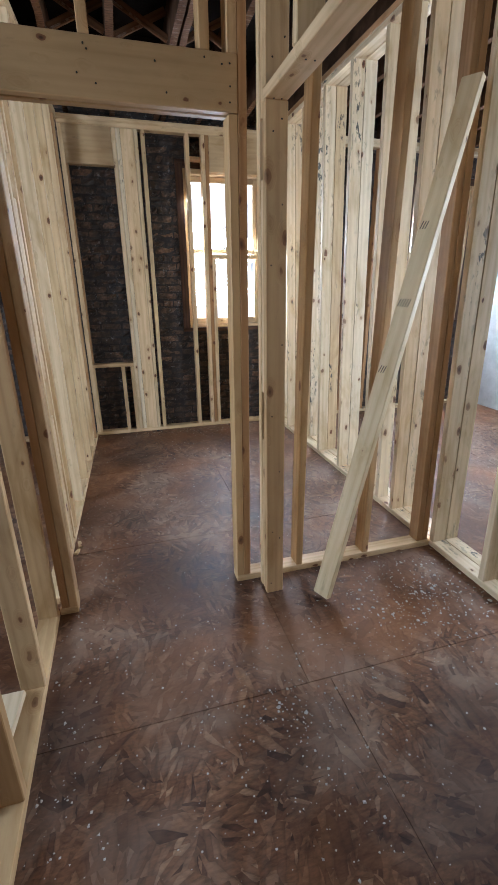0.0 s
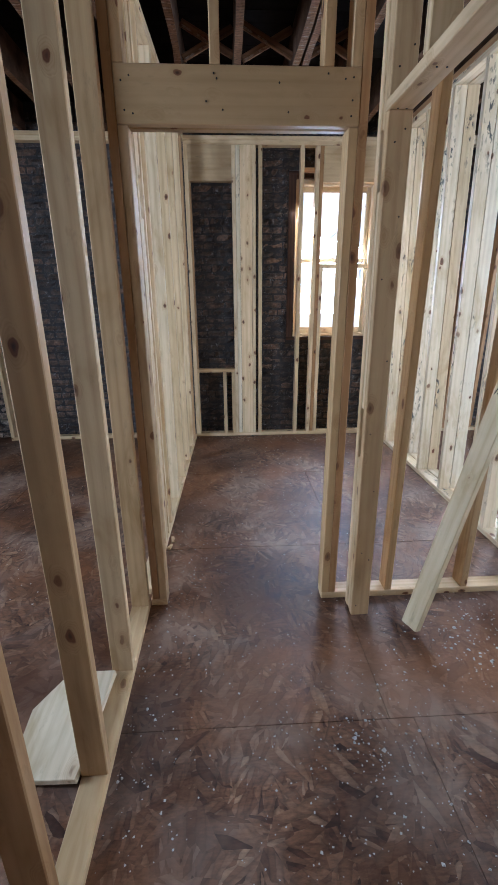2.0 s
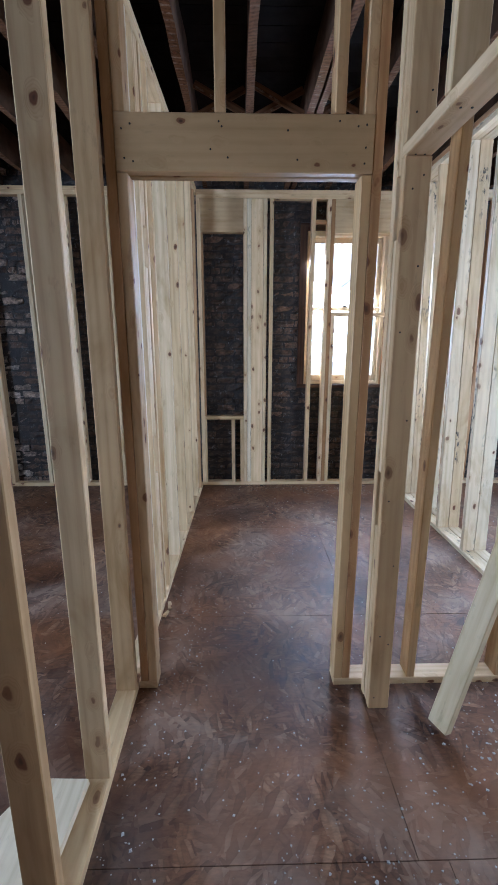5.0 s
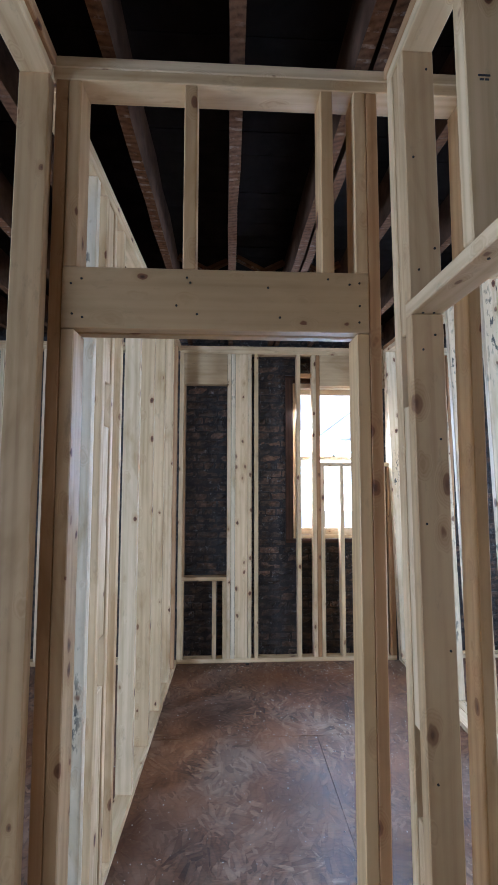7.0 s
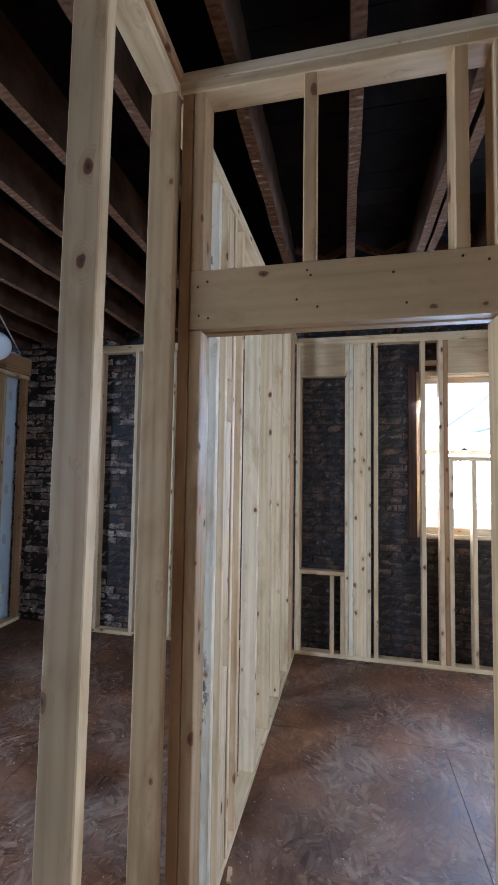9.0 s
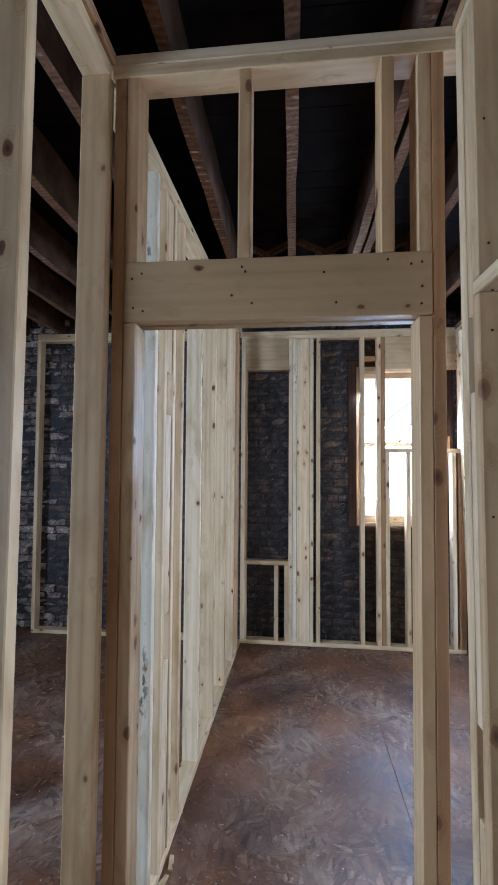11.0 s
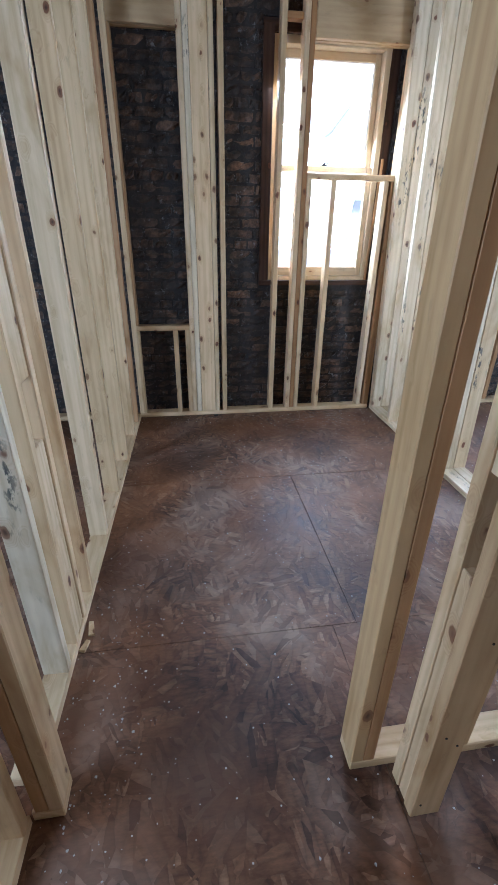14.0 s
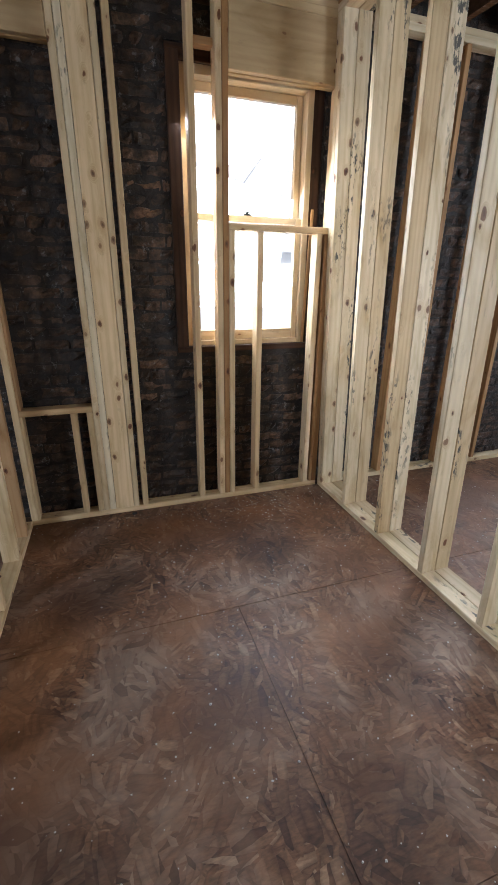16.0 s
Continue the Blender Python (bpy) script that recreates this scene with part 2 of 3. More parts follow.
    dk = node(n, "TexNoise", Scale=1.4, Detail=4.0)
    mk = n.new("ShaderNodeMapping")
    mk.inputs["Location"].default_value = (9, 4, 0)
    l.new(tc.outputs["Object"], mk.inputs["Vector"])
    l.new(mk.outputs[0], dk.inputs["Vector"])
    dkr = ramp(n, [(0.36, (0.50, 0.45, 0.42)), (0.56, (1.05, 1.04, 1.03))])
    l.new(dk.outputs["Fac"], dkr.inputs[0])
    col = mixer(n, l, 1.0, col, dkr.outputs[0], "MULTIPLY")
    l.new(col, bs.inputs["Base Color"])
    rr = ramp(n, [(0.38, (0.50, 0.50, 0.50)), (0.64, (0.74, 0.74, 0.74))])
    l.new(big.outputs["Fac"], rr.inputs[0])
    l.new(rr.outputs[0], bs.inputs["Roughness"])
    bs.inputs["Specular IOR Level"].default_value = 0.32
    bp = node(n, "Bump", Strength=0.75, Distance=0.003)
    l.new(val, bp.inputs["Height"])
    l.new(bp.outputs[0], bs.inputs["Normal"])
    return m


OSB = osb()


def masonry(name, stops, island=False, grime=0.6):
    m, n, l, bs = mat(name)
    if island:
        src = n.new("ShaderNodeNewGeometry").outputs["Random Per Island"]
    else:
        src = n.new("ShaderNodeObjectInfo").outputs["Random"]
    base = ramp(n, stops)
    l.new(src, base.inputs[0])
    tc = n.new("ShaderNodeTexCoord")
    geo = n.new("ShaderNodeNewGeometry")
    a = node(n, "TexNoise", Scale=45.0, Detail=6.0, Roughness=0.7)
    l.new(geo.outputs["Position"], a.inputs["Vector"])
    ar = ramp(n, [(0.3, (0.3, 0.3, 0.3)), (0.7, (1.5, 1.5, 1.5))])
    l.new(a.outputs["Fac"], ar.inputs[0])
    col = mixer(n, l, 1.0, base.outputs[0], ar.outputs[0], "MULTIPLY")
    md = node(n, "TexNoise", Scale=14.0, Detail=4.0, Roughness=0.6)
    l.new(geo.outputs["Position"], md.inputs["Vector"])
    mdr = ramp(n, [(0.36, (0.30, 0.28, 0.27)), (0.64, (1.9, 1.75, 1.6))])
    l.new(md.outputs["Fac"], mdr.inputs[0])
    col = mixer(n, l, 1.0, col, mdr.outputs[0], "MULTIPLY")
    w = node(n, "TexNoise", Scale=2.2, Detail=5.0, Roughness=0.65)
    l.new(geo.outputs["Position"], w.inputs["Vector"])
    wr = ramp(n, [(0.4, (0, 0, 0)), (0.6, (1, 1, 1))])
    l.new(w.outputs["Fac"], wr.inputs[0])
    col = mixer(n, l, maths(n, l, "MULTIPLY", wr.outputs[0], grime), col, (0.018, 0.014, 0.013))
    # chalky specks
    s = node(n, "TexNoise", Scale=22.0, Detail=5.0, Roughness=0.75)
    l.new(geo.outputs["Position"], s.inputs["Vector"])
    sr = ramp(n, [(0.60, (0, 0, 0)), (0.68, (0.75, 0.75, 0.75))])
    l.new(s.outputs["Fac"], sr.inputs[0])
    col = mixer(n, l, sr.outputs[0], col, (0.24, 0.225, 0.215))
    l.new(col, bs.inputs["Base Color"])
    bs.inputs["Roughness"].default_value = 0.45
    bs.inputs["Specular IOR Level"].default_value = 0.45
    bp = node(n, "Bump", Strength=1.0, Distance=0.010)
    l.new(a.outputs["Fac"], bp.inputs["Height"])
    l.new(bp.outputs[0], bs.inputs["Normal"])
    return m


SOOT = [(0.0, (0.045, 0.026, 0.016)), (0.5, (0.078, 0.046, 0.029)), (0.9, (0.112, 0.066, 0.040)), (1.0, (0.16, 0.09, 0.053))]
BRICK = masonry("sooty_brick", SOOT)
BRICK_STUFF = masonry("sooty_brick_far", SOOT, island=True)
RUBBLE = masonry("pale_rubble_brick", [(0.0, (0.20, 0.15, 0.12)), (0.5, (0.30, 0.22, 0.17)), (1.0, (0.38, 0.33, 0.28))], island=True, grime=0.3)
MORTAR = masonry("dark_mortar", [(0.0, (0.016, 0.011, 0.008)), (1.0, (0.022, 0.015, 0.011))], grime=0.4)


def plain(name, color, rough=0.6, var=0.12, scale=8.0, metal=0.0):
    m, n, l, bs = mat(name)
    tc = n.new("ShaderNodeTexCoord")
    a = node(n, "TexNoise", Scale=scale, Detail=6.0, Roughness=0.65)
    l.new(tc.outputs["Object"], a.inputs["Vector"])
    r = ramp(n, [(0.3, tuple(c * (1 - var) for c in color)), (0.7, tuple(min(1, c * (1 + var)) for c in color))])
    l.new(a.outputs["Fac"], r.inputs[0])
    l.new(r.outputs[0], bs.inputs["Base Color"])
    bs.inputs["Roughness"].default_value = rough
    bs.inputs["Metallic"].default_value = metal
    return m


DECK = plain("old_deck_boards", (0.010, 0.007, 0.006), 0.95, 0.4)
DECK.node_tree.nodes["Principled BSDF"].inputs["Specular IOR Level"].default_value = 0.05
# joist wood for the side faces, darkened to carry the shade between joists
JOIST_SIDE = plain("shaded_joist_side", (0.070, 0.038, 0.023), 0.9, 0.6, 6.0)
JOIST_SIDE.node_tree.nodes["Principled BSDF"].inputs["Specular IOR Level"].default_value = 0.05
PANEL_BLUE = plain("pale_grey_sheathing", (0.55, 0.58, 0.60), 0.8, 0.08, 2.0)
WHITE = plain("white_paper_scrap", (0.46, 0.43, 0.39), 0.8, 0.1, 30)
PAINTED = plain("flaking_white_paint", (0.62, 0.64, 0.66), 0.75, 0.2, 5.0)
NAIL = plain("dark_nail_steel", (0.03, 0.025, 0.022), 0.5, 0.3, 50, 0.6)
INK = plain("black_grade_ink", (0.03, 0.03, 0.035), 0.8, 0.3, 60)
GLOBE = plain("white_globe_glass", (0.8, 0.82, 0.85), 0.25, 0.03)
CABLE = plain("white_cable_sheath", (0.7, 0.7, 0.68), 0.5, 0.05)

SIDING = plain("pale_house_siding", (0.90, 0.90, 0.90), 0.8, 0.05, 3.0)
SNOW = plain("snowy_shingles", (0.90, 0.90, 0.91), 0.8, 0.10, 1.5)
BARK = plain("pale_frosted_bark", (0.55, 0.55, 0.56), 0.9, 0.2, 9.0)

GLASS, gn, gl, gb = mat("window_glass")
gb.inputs["Base Color"].default_value = (1, 1, 1, 1)
gb.inputs["Roughness"].default_value = 0.0
gb.inputs["Transmission Weight"].default_value = 1.0
gb.inputs["IOR"].default_value = 1.05


def glowing(name, color, strength):
    m, n, l, bs = mat(name)
    e = n.new("ShaderNodeEmission")
    e.inputs[0].default_value = (*color, 1)
    e.inputs[1].default_value = strength
    l.new(e.outputs[0], n["Material Output"].inputs[0])
    return m


HAZE = glowing("bright_overcast_sky", (0.95, 0.98, 1.0), 4.0)


# ---- builders ----
def link_mesh(name, bm, material, parent=None, label=""):
    me = bpy.data.meshes.new(name)
    bm.to_mesh(me)
    bm.free()
    me.materials.append(material)
    o = new(name, me)
    o.parent = parent
    if label:
        tagged(o, label)
    return o


part = link_mesh
BOXES = {}


def board_mesh(w, d, length, material, ease=0.003):
    """An eased board, its length along local z, its origin at the middle."""
    key = (round(w, 4), round(d, 4), round(length, 4), material.name, ease)
    if key not in BOXES:
        bm = bmesh.new()
        bmesh.ops.create_cube(bm, size=1.0, matrix=Matrix.Diagonal((w, d, length, 1)))
        bmesh.ops.bevel(bm, geom=list(bm.edges), offset=min(ease, w * 0.3, d * 0.3), segments=1, affect="EDGES")
        me = bpy.data.meshes.new("board")
        bm.to_mesh(me)
        bm.free()
        me.materials.append(material)
        BOXES[key] = me
    return BOXES[key]


def stick(name, parent, x, y, z, material=None, label="", ease=0.003, m=None):
    """A straight piece of timber that fills the ranges x, y and z, grain along its longest side."""
    material = material or PINE
    sx, sy, sz = x[1] - x[0], y[1] - y[0], z[1] - z[0]
    mid = Vector(((x[0] + x[1]) / 2, (y[0] + y[1]) / 2, (z[0] + z[1]) / 2))
    if sz >= sx and sz >= sy:
        me, turn = board_mesh(sx, sy, sz, material, ease), Matrix.Identity(4)
    elif sx >= sy:
        me, turn = board_mesh(sz, sy, sx, material, ease), pose(0, 0, 0, 0, 90, 0)
    else:
        me, turn = board_mesh(sx, sz, sy, material, ease), pose(0, 0, 0, 90, 0, 0)
    o = new(name, me)
    o.parent = parent
    o.matrix_basis = Matrix.Translation(mid) @ turn
    if label:
        tagged(o, label)
    return o


def group_at(name, label, category, x=0, y=0, z=0, rz=0, kind=""):
    e = new(name)
    e.empty_display_size = 0.1
    e.matrix_basis = pose(x, y, z, 0, 0, rz)
    return tagged(e, label, category, kind=kind)


T, D = 0.038, 0.089
TOP = 2.935          # underside of the top plates


# ---- floor ----
floor = group_at("floor", "dusty reddish-brown strand board subfloor in large sheets", "floor", kind="structure")
fx0, fx1, fy0, fy1 = -4.3, 4.8, -4.5, 5.0
rows_y = [-4.5, -3.625, -2.405, -1.185, 0.035, 1.255, 2.492, 3.715, 5.0]
row_seam = [0.1, -0.7, 0.69, -0.6, 0.69, 0.595, 0.70, 1.92]
for k in range(len(rows_y) - 1):
    ya, yb = rows_y[k] + 0.0011, rows_y[k + 1] - 0.0011
    cuts = [row_seam[k] + 2.44 * i for i in range(-3, 4)]
    cuts = [fx0] + [c for c in cuts if fx0 + 0.05 < c < fx1 - 0.05] + [fx1]
    for a, b in zip(cuts, cuts[1:]):
        a2, b2 = a + 0.001, b - 0.001
        bm = bmesh.new()
        bmesh.ops.create_cube(bm, size=1.0, matrix=Matrix.Translation(((a2 + b2) / 2, (ya + yb) / 2, -0.0115)) @ Matrix.Diagonal((b2 - a2, yb - ya, 0.023, 1)))
        bmesh.ops.bevel(bm, geom=[e for e in bm.edges], offset=0.0009, segments=1, affect="EDGES")
        part("floor_panel", bm, OSB, floor)
bm = bmesh.new()
bmesh.ops.create_cube(bm, size=1.0, matrix=Matrix.Translation((0.25, 0.25, -0.07)) @ Matrix.Diagonal((9.3, 10.0, 0.08, 1)))
part("subfloor", bm, DECK, floor)


# ---- partition with the doorway ----
dw = group_at("wall_doorway", "open stud partition of fresh pine with a framed doorway", "wall", kind="structure")
DY = (1.963, 2.052)
OL, OR = -0.353, 0.476
stick("sole_plate", dw, (-0.438, OL), DY, (0, T))
stick("sole_plate", dw, (OR, 1.718), DY, (0, T))
for a, m_ in ((OL - 2 * T, PINE_WARM), (OR + T, PINE_WARM)):
    stick("king_stud", dw, (a, a + T - 0.0015), DY, (T, TOP), m_)
for a, m_ in ((OL - T, PINE_WARM), (OR, PINE_WARM)):
    stick("trimmer_stud", dw, (a, a + T), DY, (T, 2.166), PINE_MID)
# built-up header: two planks and a filler strip, with a flat board closing it below
stick("header_plank", dw, (OL - T, OR + T), (DY[0] - 0.002, DY[0] + T), (2.168, 2.352), BEAM)
stick("header_plank", dw, (OL - T, OR + T), (DY[1] - T, DY[1]), (2.168, 2.352), BEAM)
stick("header_filler", dw, (OL - T, OR + T), (DY[0] + T, DY[1] - T), (2.172, 2.346), PINE_WARM)
for a in (OL - T, -0.044, 0.373, OR):
    stick("cripple_stud", dw, (a, a + T), DY, (2.353, TOP), PINE_MID)
for a in (0.822, 1.245):
    stick("stud", dw, (a, a + T), DY, (T, TOP), PINE_MID)
for a in (1.632, 1.672):
    o = stick("corner_stud", dw, (a, a + T), (1.974, DY[1]), (T, TOP - 0.004), PINE_WARM)
    o.matrix_basis = Matrix.Translation((a, 0, 0)) @ Matrix.Rotation(radians(-1.8), 4, "Y") @ Matrix.Translation((-a, 0, 0)) @ o.matrix_basis
stick("lower_top_plate", dw, (-0.438, 1.60), DY, (TOP, TOP + T))
stick("upper_top_plate", dw, (-0.53, 1.60), (DY[0], DY[1]), (TOP + T, TOP + 2 * T))


def nail_heads(parent, spots, face_y):
    """Round nail heads driven into a face that looks towards -y."""
    for x, z in spots:
        bm = bmesh.new()
        bmesh.ops.create_cone(bm, cap_ends=True, segments=8, radius1=0.0038, radius2=0.003, depth=0.003,
                              matrix=Matrix.Translation((x, face_y, z)) @ Matrix.Rotation(radians(90), 4, "X"))
        part("nail_head", bm, NAIL, parent)


nail_heads(dw, [(-0.365, 2.30), (-0.335, 2.315), (-0.36, 2.21), (-0.33, 2.20), (-0.02, 2.31), (-0.03, 2.325), (-0.06, 2.24), (0.0, 2.215),
                (0.21, 2.30), (0.245, 2.21), (0.39, 2.33), (0.485, 2.32), (0.455, 2.315), (0.485, 2.25), (0.483, 2.20)], DY[0] - 0.003)


# ---- left side of the hall ----
hl = group_at("wall_hall_west", "open stud wall of fresh pine beside the hall", "wall", kind="structure")
HX = (-0.529, -0.440)
stick("sole_plate", hl, HX, (-3.2, 1.962), (0, T))
for k, (y, lean) in enumerate([(1.912, 0.6), (1.506, 0.7), (1.080, 0.6), (0.670, 0.3)] + [(0.264 - 0.406 * i, 0.0) for i in range(9)]):
    o = stick("stud", hl, HX, (y, y + T), (T, TOP), (PINE_MID, PINE_MID, TAN, PINE_WARM)[k % 4])
    # studs set a little out of plumb
    o.matrix_basis = Matrix.Translation((0, y, T)) @ Matrix.Rotation(radians(-lean), 4, "X") @ Matrix.Translation((0, -y, -T)) @ o.matrix_basis
stick("lower_top_plate", hl, HX, (-3.2, 1.40), (TOP, TOP + T))
stick("lower_top_plate", hl, HX, (1.403, 1.961), (TOP, TOP + T))
stick("upper_top_plate", hl, (HX[0] + 0.012, HX[1] + 0.012), (-3.2, 1.961), (TOP + T, TOP + 2 * T), PINE_WARM)


# ---- left wall of the back room ----
bl = group_at("wall_room_west", "open stud wall of fresh pine with a few doubled studs", "wall", -0.438, 2.054, 0, -1.45, kind="structure")
LX = (-D, 0.0)
stick("sole_plate", bl, LX, (0, 2.79), (0, T))
for y, m_ in ((0.33, PINE_STAINED), (0.452, PINE), (0.577, PINE), (0.72, PINE), (1.118, PINE), (1.528, PINE), (1.936, PINE), (2.346, PINE), (2.60, PINE_WARM)):
    stick("stud", bl, LX, (y, y + T), (T, TOP - 0.003), m_)
for za, zb in ((T, 0.86), (1.07, 1.95), (2.14, TOP - 0.003)):
    stick("packing_block", bl, (-D + 0.01, -0.006), (0.492, 0.575), (za, zb), PINE)
stick("lower_top_plate", bl, LX, (0, 2.79), (TOP - 0.002, TOP + T - 0.002))
stick("upper_top_plate", bl, LX, (0, 2.79), (TOP + T - 0.002, TOP + 2 * T - 0.002))


# ---- right double wall of the back room and the alcove ----
br = group_at("wall_room_east", "double row of pale pine studs with dark mildew stains", "wall", 1.722, 1.96, 0, 0.12, kind="structure")
br.matrix_basis = pose(1.722, 1.96, 0, 0, -1.8, 0.12)     # the whole wall leans in a little
for k, (xa, xb) in enumerate(((0.0, D), (D + 0.003, 2 * D + 0.003))):
    stick("sole_plate", br, (xa, xb), (-5.0, 2.884), (0, T), PINE_STAINED)
    for y in (2.883, 2.844, 2.500, 2.095, 1.680, 1.268, 0.853, 0.453, 0.010, -0.39, -0.83, -1.24, -1.65, -2.05, -2.46, -2.87, -3.28, -3.68):
        stick("stud", br, (xa, xb), (y - T, y), (T, TOP), PINE_STAINED)
    stick("lower_top_plate", br, (xa, xb), (-5.0, 2.884), (TOP, TOP + T), PINE_STAINED)
    stick("upper_top_plate", br, (xa, xb), (-5.0, 2.884), (TOP + T, TOP + 2 * T), PINE_WARM)
stick("stud", br, (0, D), (0.60, 0.60 + T), (T, TOP), PINE_STAINED)


# ---- right side of the hall: built-up post and flat lintel over a wide opening ----
hr = group_at("wall_hall_east", "built-up pine post with a flat lintel over a wide opening", "wall", 0.602, 0, 0, 0, kind="structure")
hr.matrix_basis = pose(0.602, 0, 0, 0, -0.55, 0)
PX = (0.0, 0.089)
stick("jack_stud", hr, PX, (1.826, 1.864), (0, 2.178), PINE_MID)
stick("king_stud", hr, PX, (1.903, 1.941), (0, TOP))
for za, zb in ((0.0, 0.85), (1.08, 1.935), (2.135, TOP)):
    stick("packing_block", hr, (PX[0] + 0.004, PX[1] - 0.002), (1.865, 1.902), (za, zb))
stick("upper_stud", hr, PX, (1.826, 1.864), (2.218, TOP), PINE_MID)
stick("lintel", hr, PX, (-0.9, 1.862), (2.179, 2.217))
for y in (1.53, 1.12, 0.71, 0.30, -0.1, -0.5):
    stick("cripple_stud", hr, PX, (y, y + T), (2.218, TOP))
for y in (-0.94, -1.35, -1.76, -2.17, -2.58, -3.0):
    stick("stud", hr, PX, (y, y + T), (T, TOP))
stick("sole_plate", hr, PX, (-3.2, -0.902), (0, T))
stick("lower_top_plate", hr, PX, (-3.2, 1.94), (TOP, TOP + T))
stick("upper_top_plate", hr, PX, (-3.2, 1.96), (TOP + T, TOP + 2 * T), PINE_WARM)


def post_nails():
    """Nail heads in the face of the jack stud and the upper stud."""
    for k, z in enumerate((0.06, 0.33, 0.37, 0.70, 0.98, 1.30, 1.62, 1.84, 2.08, 2.12, 2.30, 2.36, 2.62, 2.88)):
        bm = bmesh.new()
        bmesh.ops.create_cone(bm, cap_ends=True, segments=8, radius1=0.0036, radius2=0.003, depth=0.003,
                              matrix=Matrix.Translation((0.022 + 0.042 * (k % 2) + 0.004 * (k % 3), 1.8255, z)) @ Matrix.Rotation(radians(90), 4, "X"))
        part("nail_head", bm, NAIL, hr)
    for k in range(4):
        bm = bmesh.new()
        bmesh.ops.create_cone(bm, cap_ends=True, segments=8, radius1=0.0036, radius2=0.003, depth=0.003,
                              matrix=Matrix.Translation((0.03 + 0.03 * (k % 2), 1.82 - 0.29 * (k // 2), 2.1785)))
        part("nail_head", bm, NAIL, hr)
    for k in range(4):
        bm = bmesh.new()
        bmesh.ops.create_cube(bm, size=1.0, matrix=Matrix.Translation((0.034 + 0.011 * (k % 2), 1.5296, 2.56 + 0.009 * (k // 2))) @ Matrix.Diagonal((0.009 + 0.006 * (k // 2), 0.0006, 0.0045, 1)))
        part("grade_mark", bm, INK, hr)


post_nails()

# ---- framing along the rear brick wall ----
bk = group_at("wall_rear_framing", "pine stud framing in front of a sooty brick wall", "wall", kind="structure")
BY = (4.845, 4.934)
stick("sole_plate", bk, (-0.372, 1.70), BY, (0, T))
stick("lower_top_plate", bk, (-0.372, 1.70), BY, (TOP - 0.02, TOP + T - 0.02))
stick("upper_top_plate", bk, (-0.372, 1.70), BY, (TOP + T - 0.02, TOP + 2 * T - 0.02))
BT = TOP - 0.021
stick("corner_stud", bk, (-0.372, -0.334), BY, (T, BT), PINE)
stick("niche_trimmer", bk, (-0.333, -0.315), BY, (0.785, 2.61), PINE_WARM)
stick("niche_sill", bk, (-0.333, 0.085), BY, (0.745, 0.783))
stick("niche_stub", bk, (-0.333, -0.316), BY, (T, 0.744))
stick("cripple_stud", bk, (-0.047, -0.009), BY, (T, 0.744))
stick("niche_header", bk, (-0.333, 0.085), (BY[0] - 0.001, BY[0] + T), (2.612, BT), BEAM)
stick("niche_header", bk, (-0.333, 0.085), (BY[1] - T, BY[1]), (2.612, BT), BEAM)
stick("trimmer_stud", bk, (0.048, 0.086), (BY[0] + 0.001, BY[1]), (T, 0.744))
stick("trimmer_stud", bk, (0.048 + T, 0.048 + 2 * T), BY, (T, BT))
stick("stud", bk, (0.126, 0.163), BY, (T, BT), PINE_STAINED)
stick("flat_stud", bk, (0.165, 0.284), (BY[0] + 0.002, BY[0] + T), (T, BT), PINE)
stick("stud", bk, (0.286, 0.322), BY, (T, BT), PINE_STAINED)
stick("stud", bk, (0.348, 0.386), BY, (T, BT))
stick("stud", bk, (0.760, 0.798), BY, (T, BT))
stick("stud", bk, (0.912, 0.949), BY, (T, BT), PINE)
stick("king_stud", bk, (0.951, 0.988), BY, (T, BT), PINE_WARM)
stick("trimmer_stud", bk, (0.990, 1.027), BY, (T, 1.821))
stick("rough_sill", bk, (0.990, 1.695), BY, (1.822, 1.860))
stick("cripple_stud", bk, (1.178, 1.216), BY, (T, 1.821))
stick("cripple_stud", bk, (1.585, 1.623), BY, (T, 1.821), PINE)
stick("trimmer_stud", bk, (1.640, 1.662), BY, (T, 1.821), PINE_WARM)
stick("king_stud", bk, (1.664, 1.70), BY, (T, 1.821), PINE_WARM)
stick("king_stud", bk, (1.664, 1.70), BY, (1.861, BT), PINE)
stick("window_header", bk, (0.989, 1.663), (BY[0] + 0.001, BY[0] + T), (2.606, BT), BEAM)
stick("window_header", bk, (0.989, 1.663), (BY[1] - T, BY[1]), (2.606, BT), BEAM)
stick("header_block", bk, (0.799, 0.911), (BY[0] + 0.03, BY[1]), (2.70, 2.738), PINE_WARM)

bkl = group_at("wall_rear_framing_west", "pine stud framing along the brick of the neighbouring room", "wall", kind="structure")
stick("sole_plate", bkl, (-2.48, -0.55), BY, (0, T))
stick("lower_top_plate", bkl, (-2.48, -0.55), BY, (TOP, TOP + T))
stick("upper_top_plate", bkl, (-2.48, -0.55), BY, (TOP + T, TOP + 2 * T))
for x in (-2.48, -2.07, -1.665, -1.26, -0.85):
    stick("stud", bkl, (x, x + T), BY, (T, TOP))

bkr = group_at("wall_rear_framing_east", "pine stud framing along the brick of the bright room", "wall", kind="structure")
stick("sole_plate", bkr, (1.90, 4.6), BY, (0, T), PINE_STAINED)
stick("lower_top_plate", bkr, (1.90, 4.6), BY, (TOP, TOP + T), PINE_STAINED)
stick("upper_top_plate", bkr, (1.90, 4.6), BY, (TOP + T, TOP + 2 * T), PINE_STAINED)
for x in (2.27, 2.545, 2.87, 3.27, 4.45):
    stick("stud", bkr, (x, x + T), BY, (T, TOP), PINE_WARM)


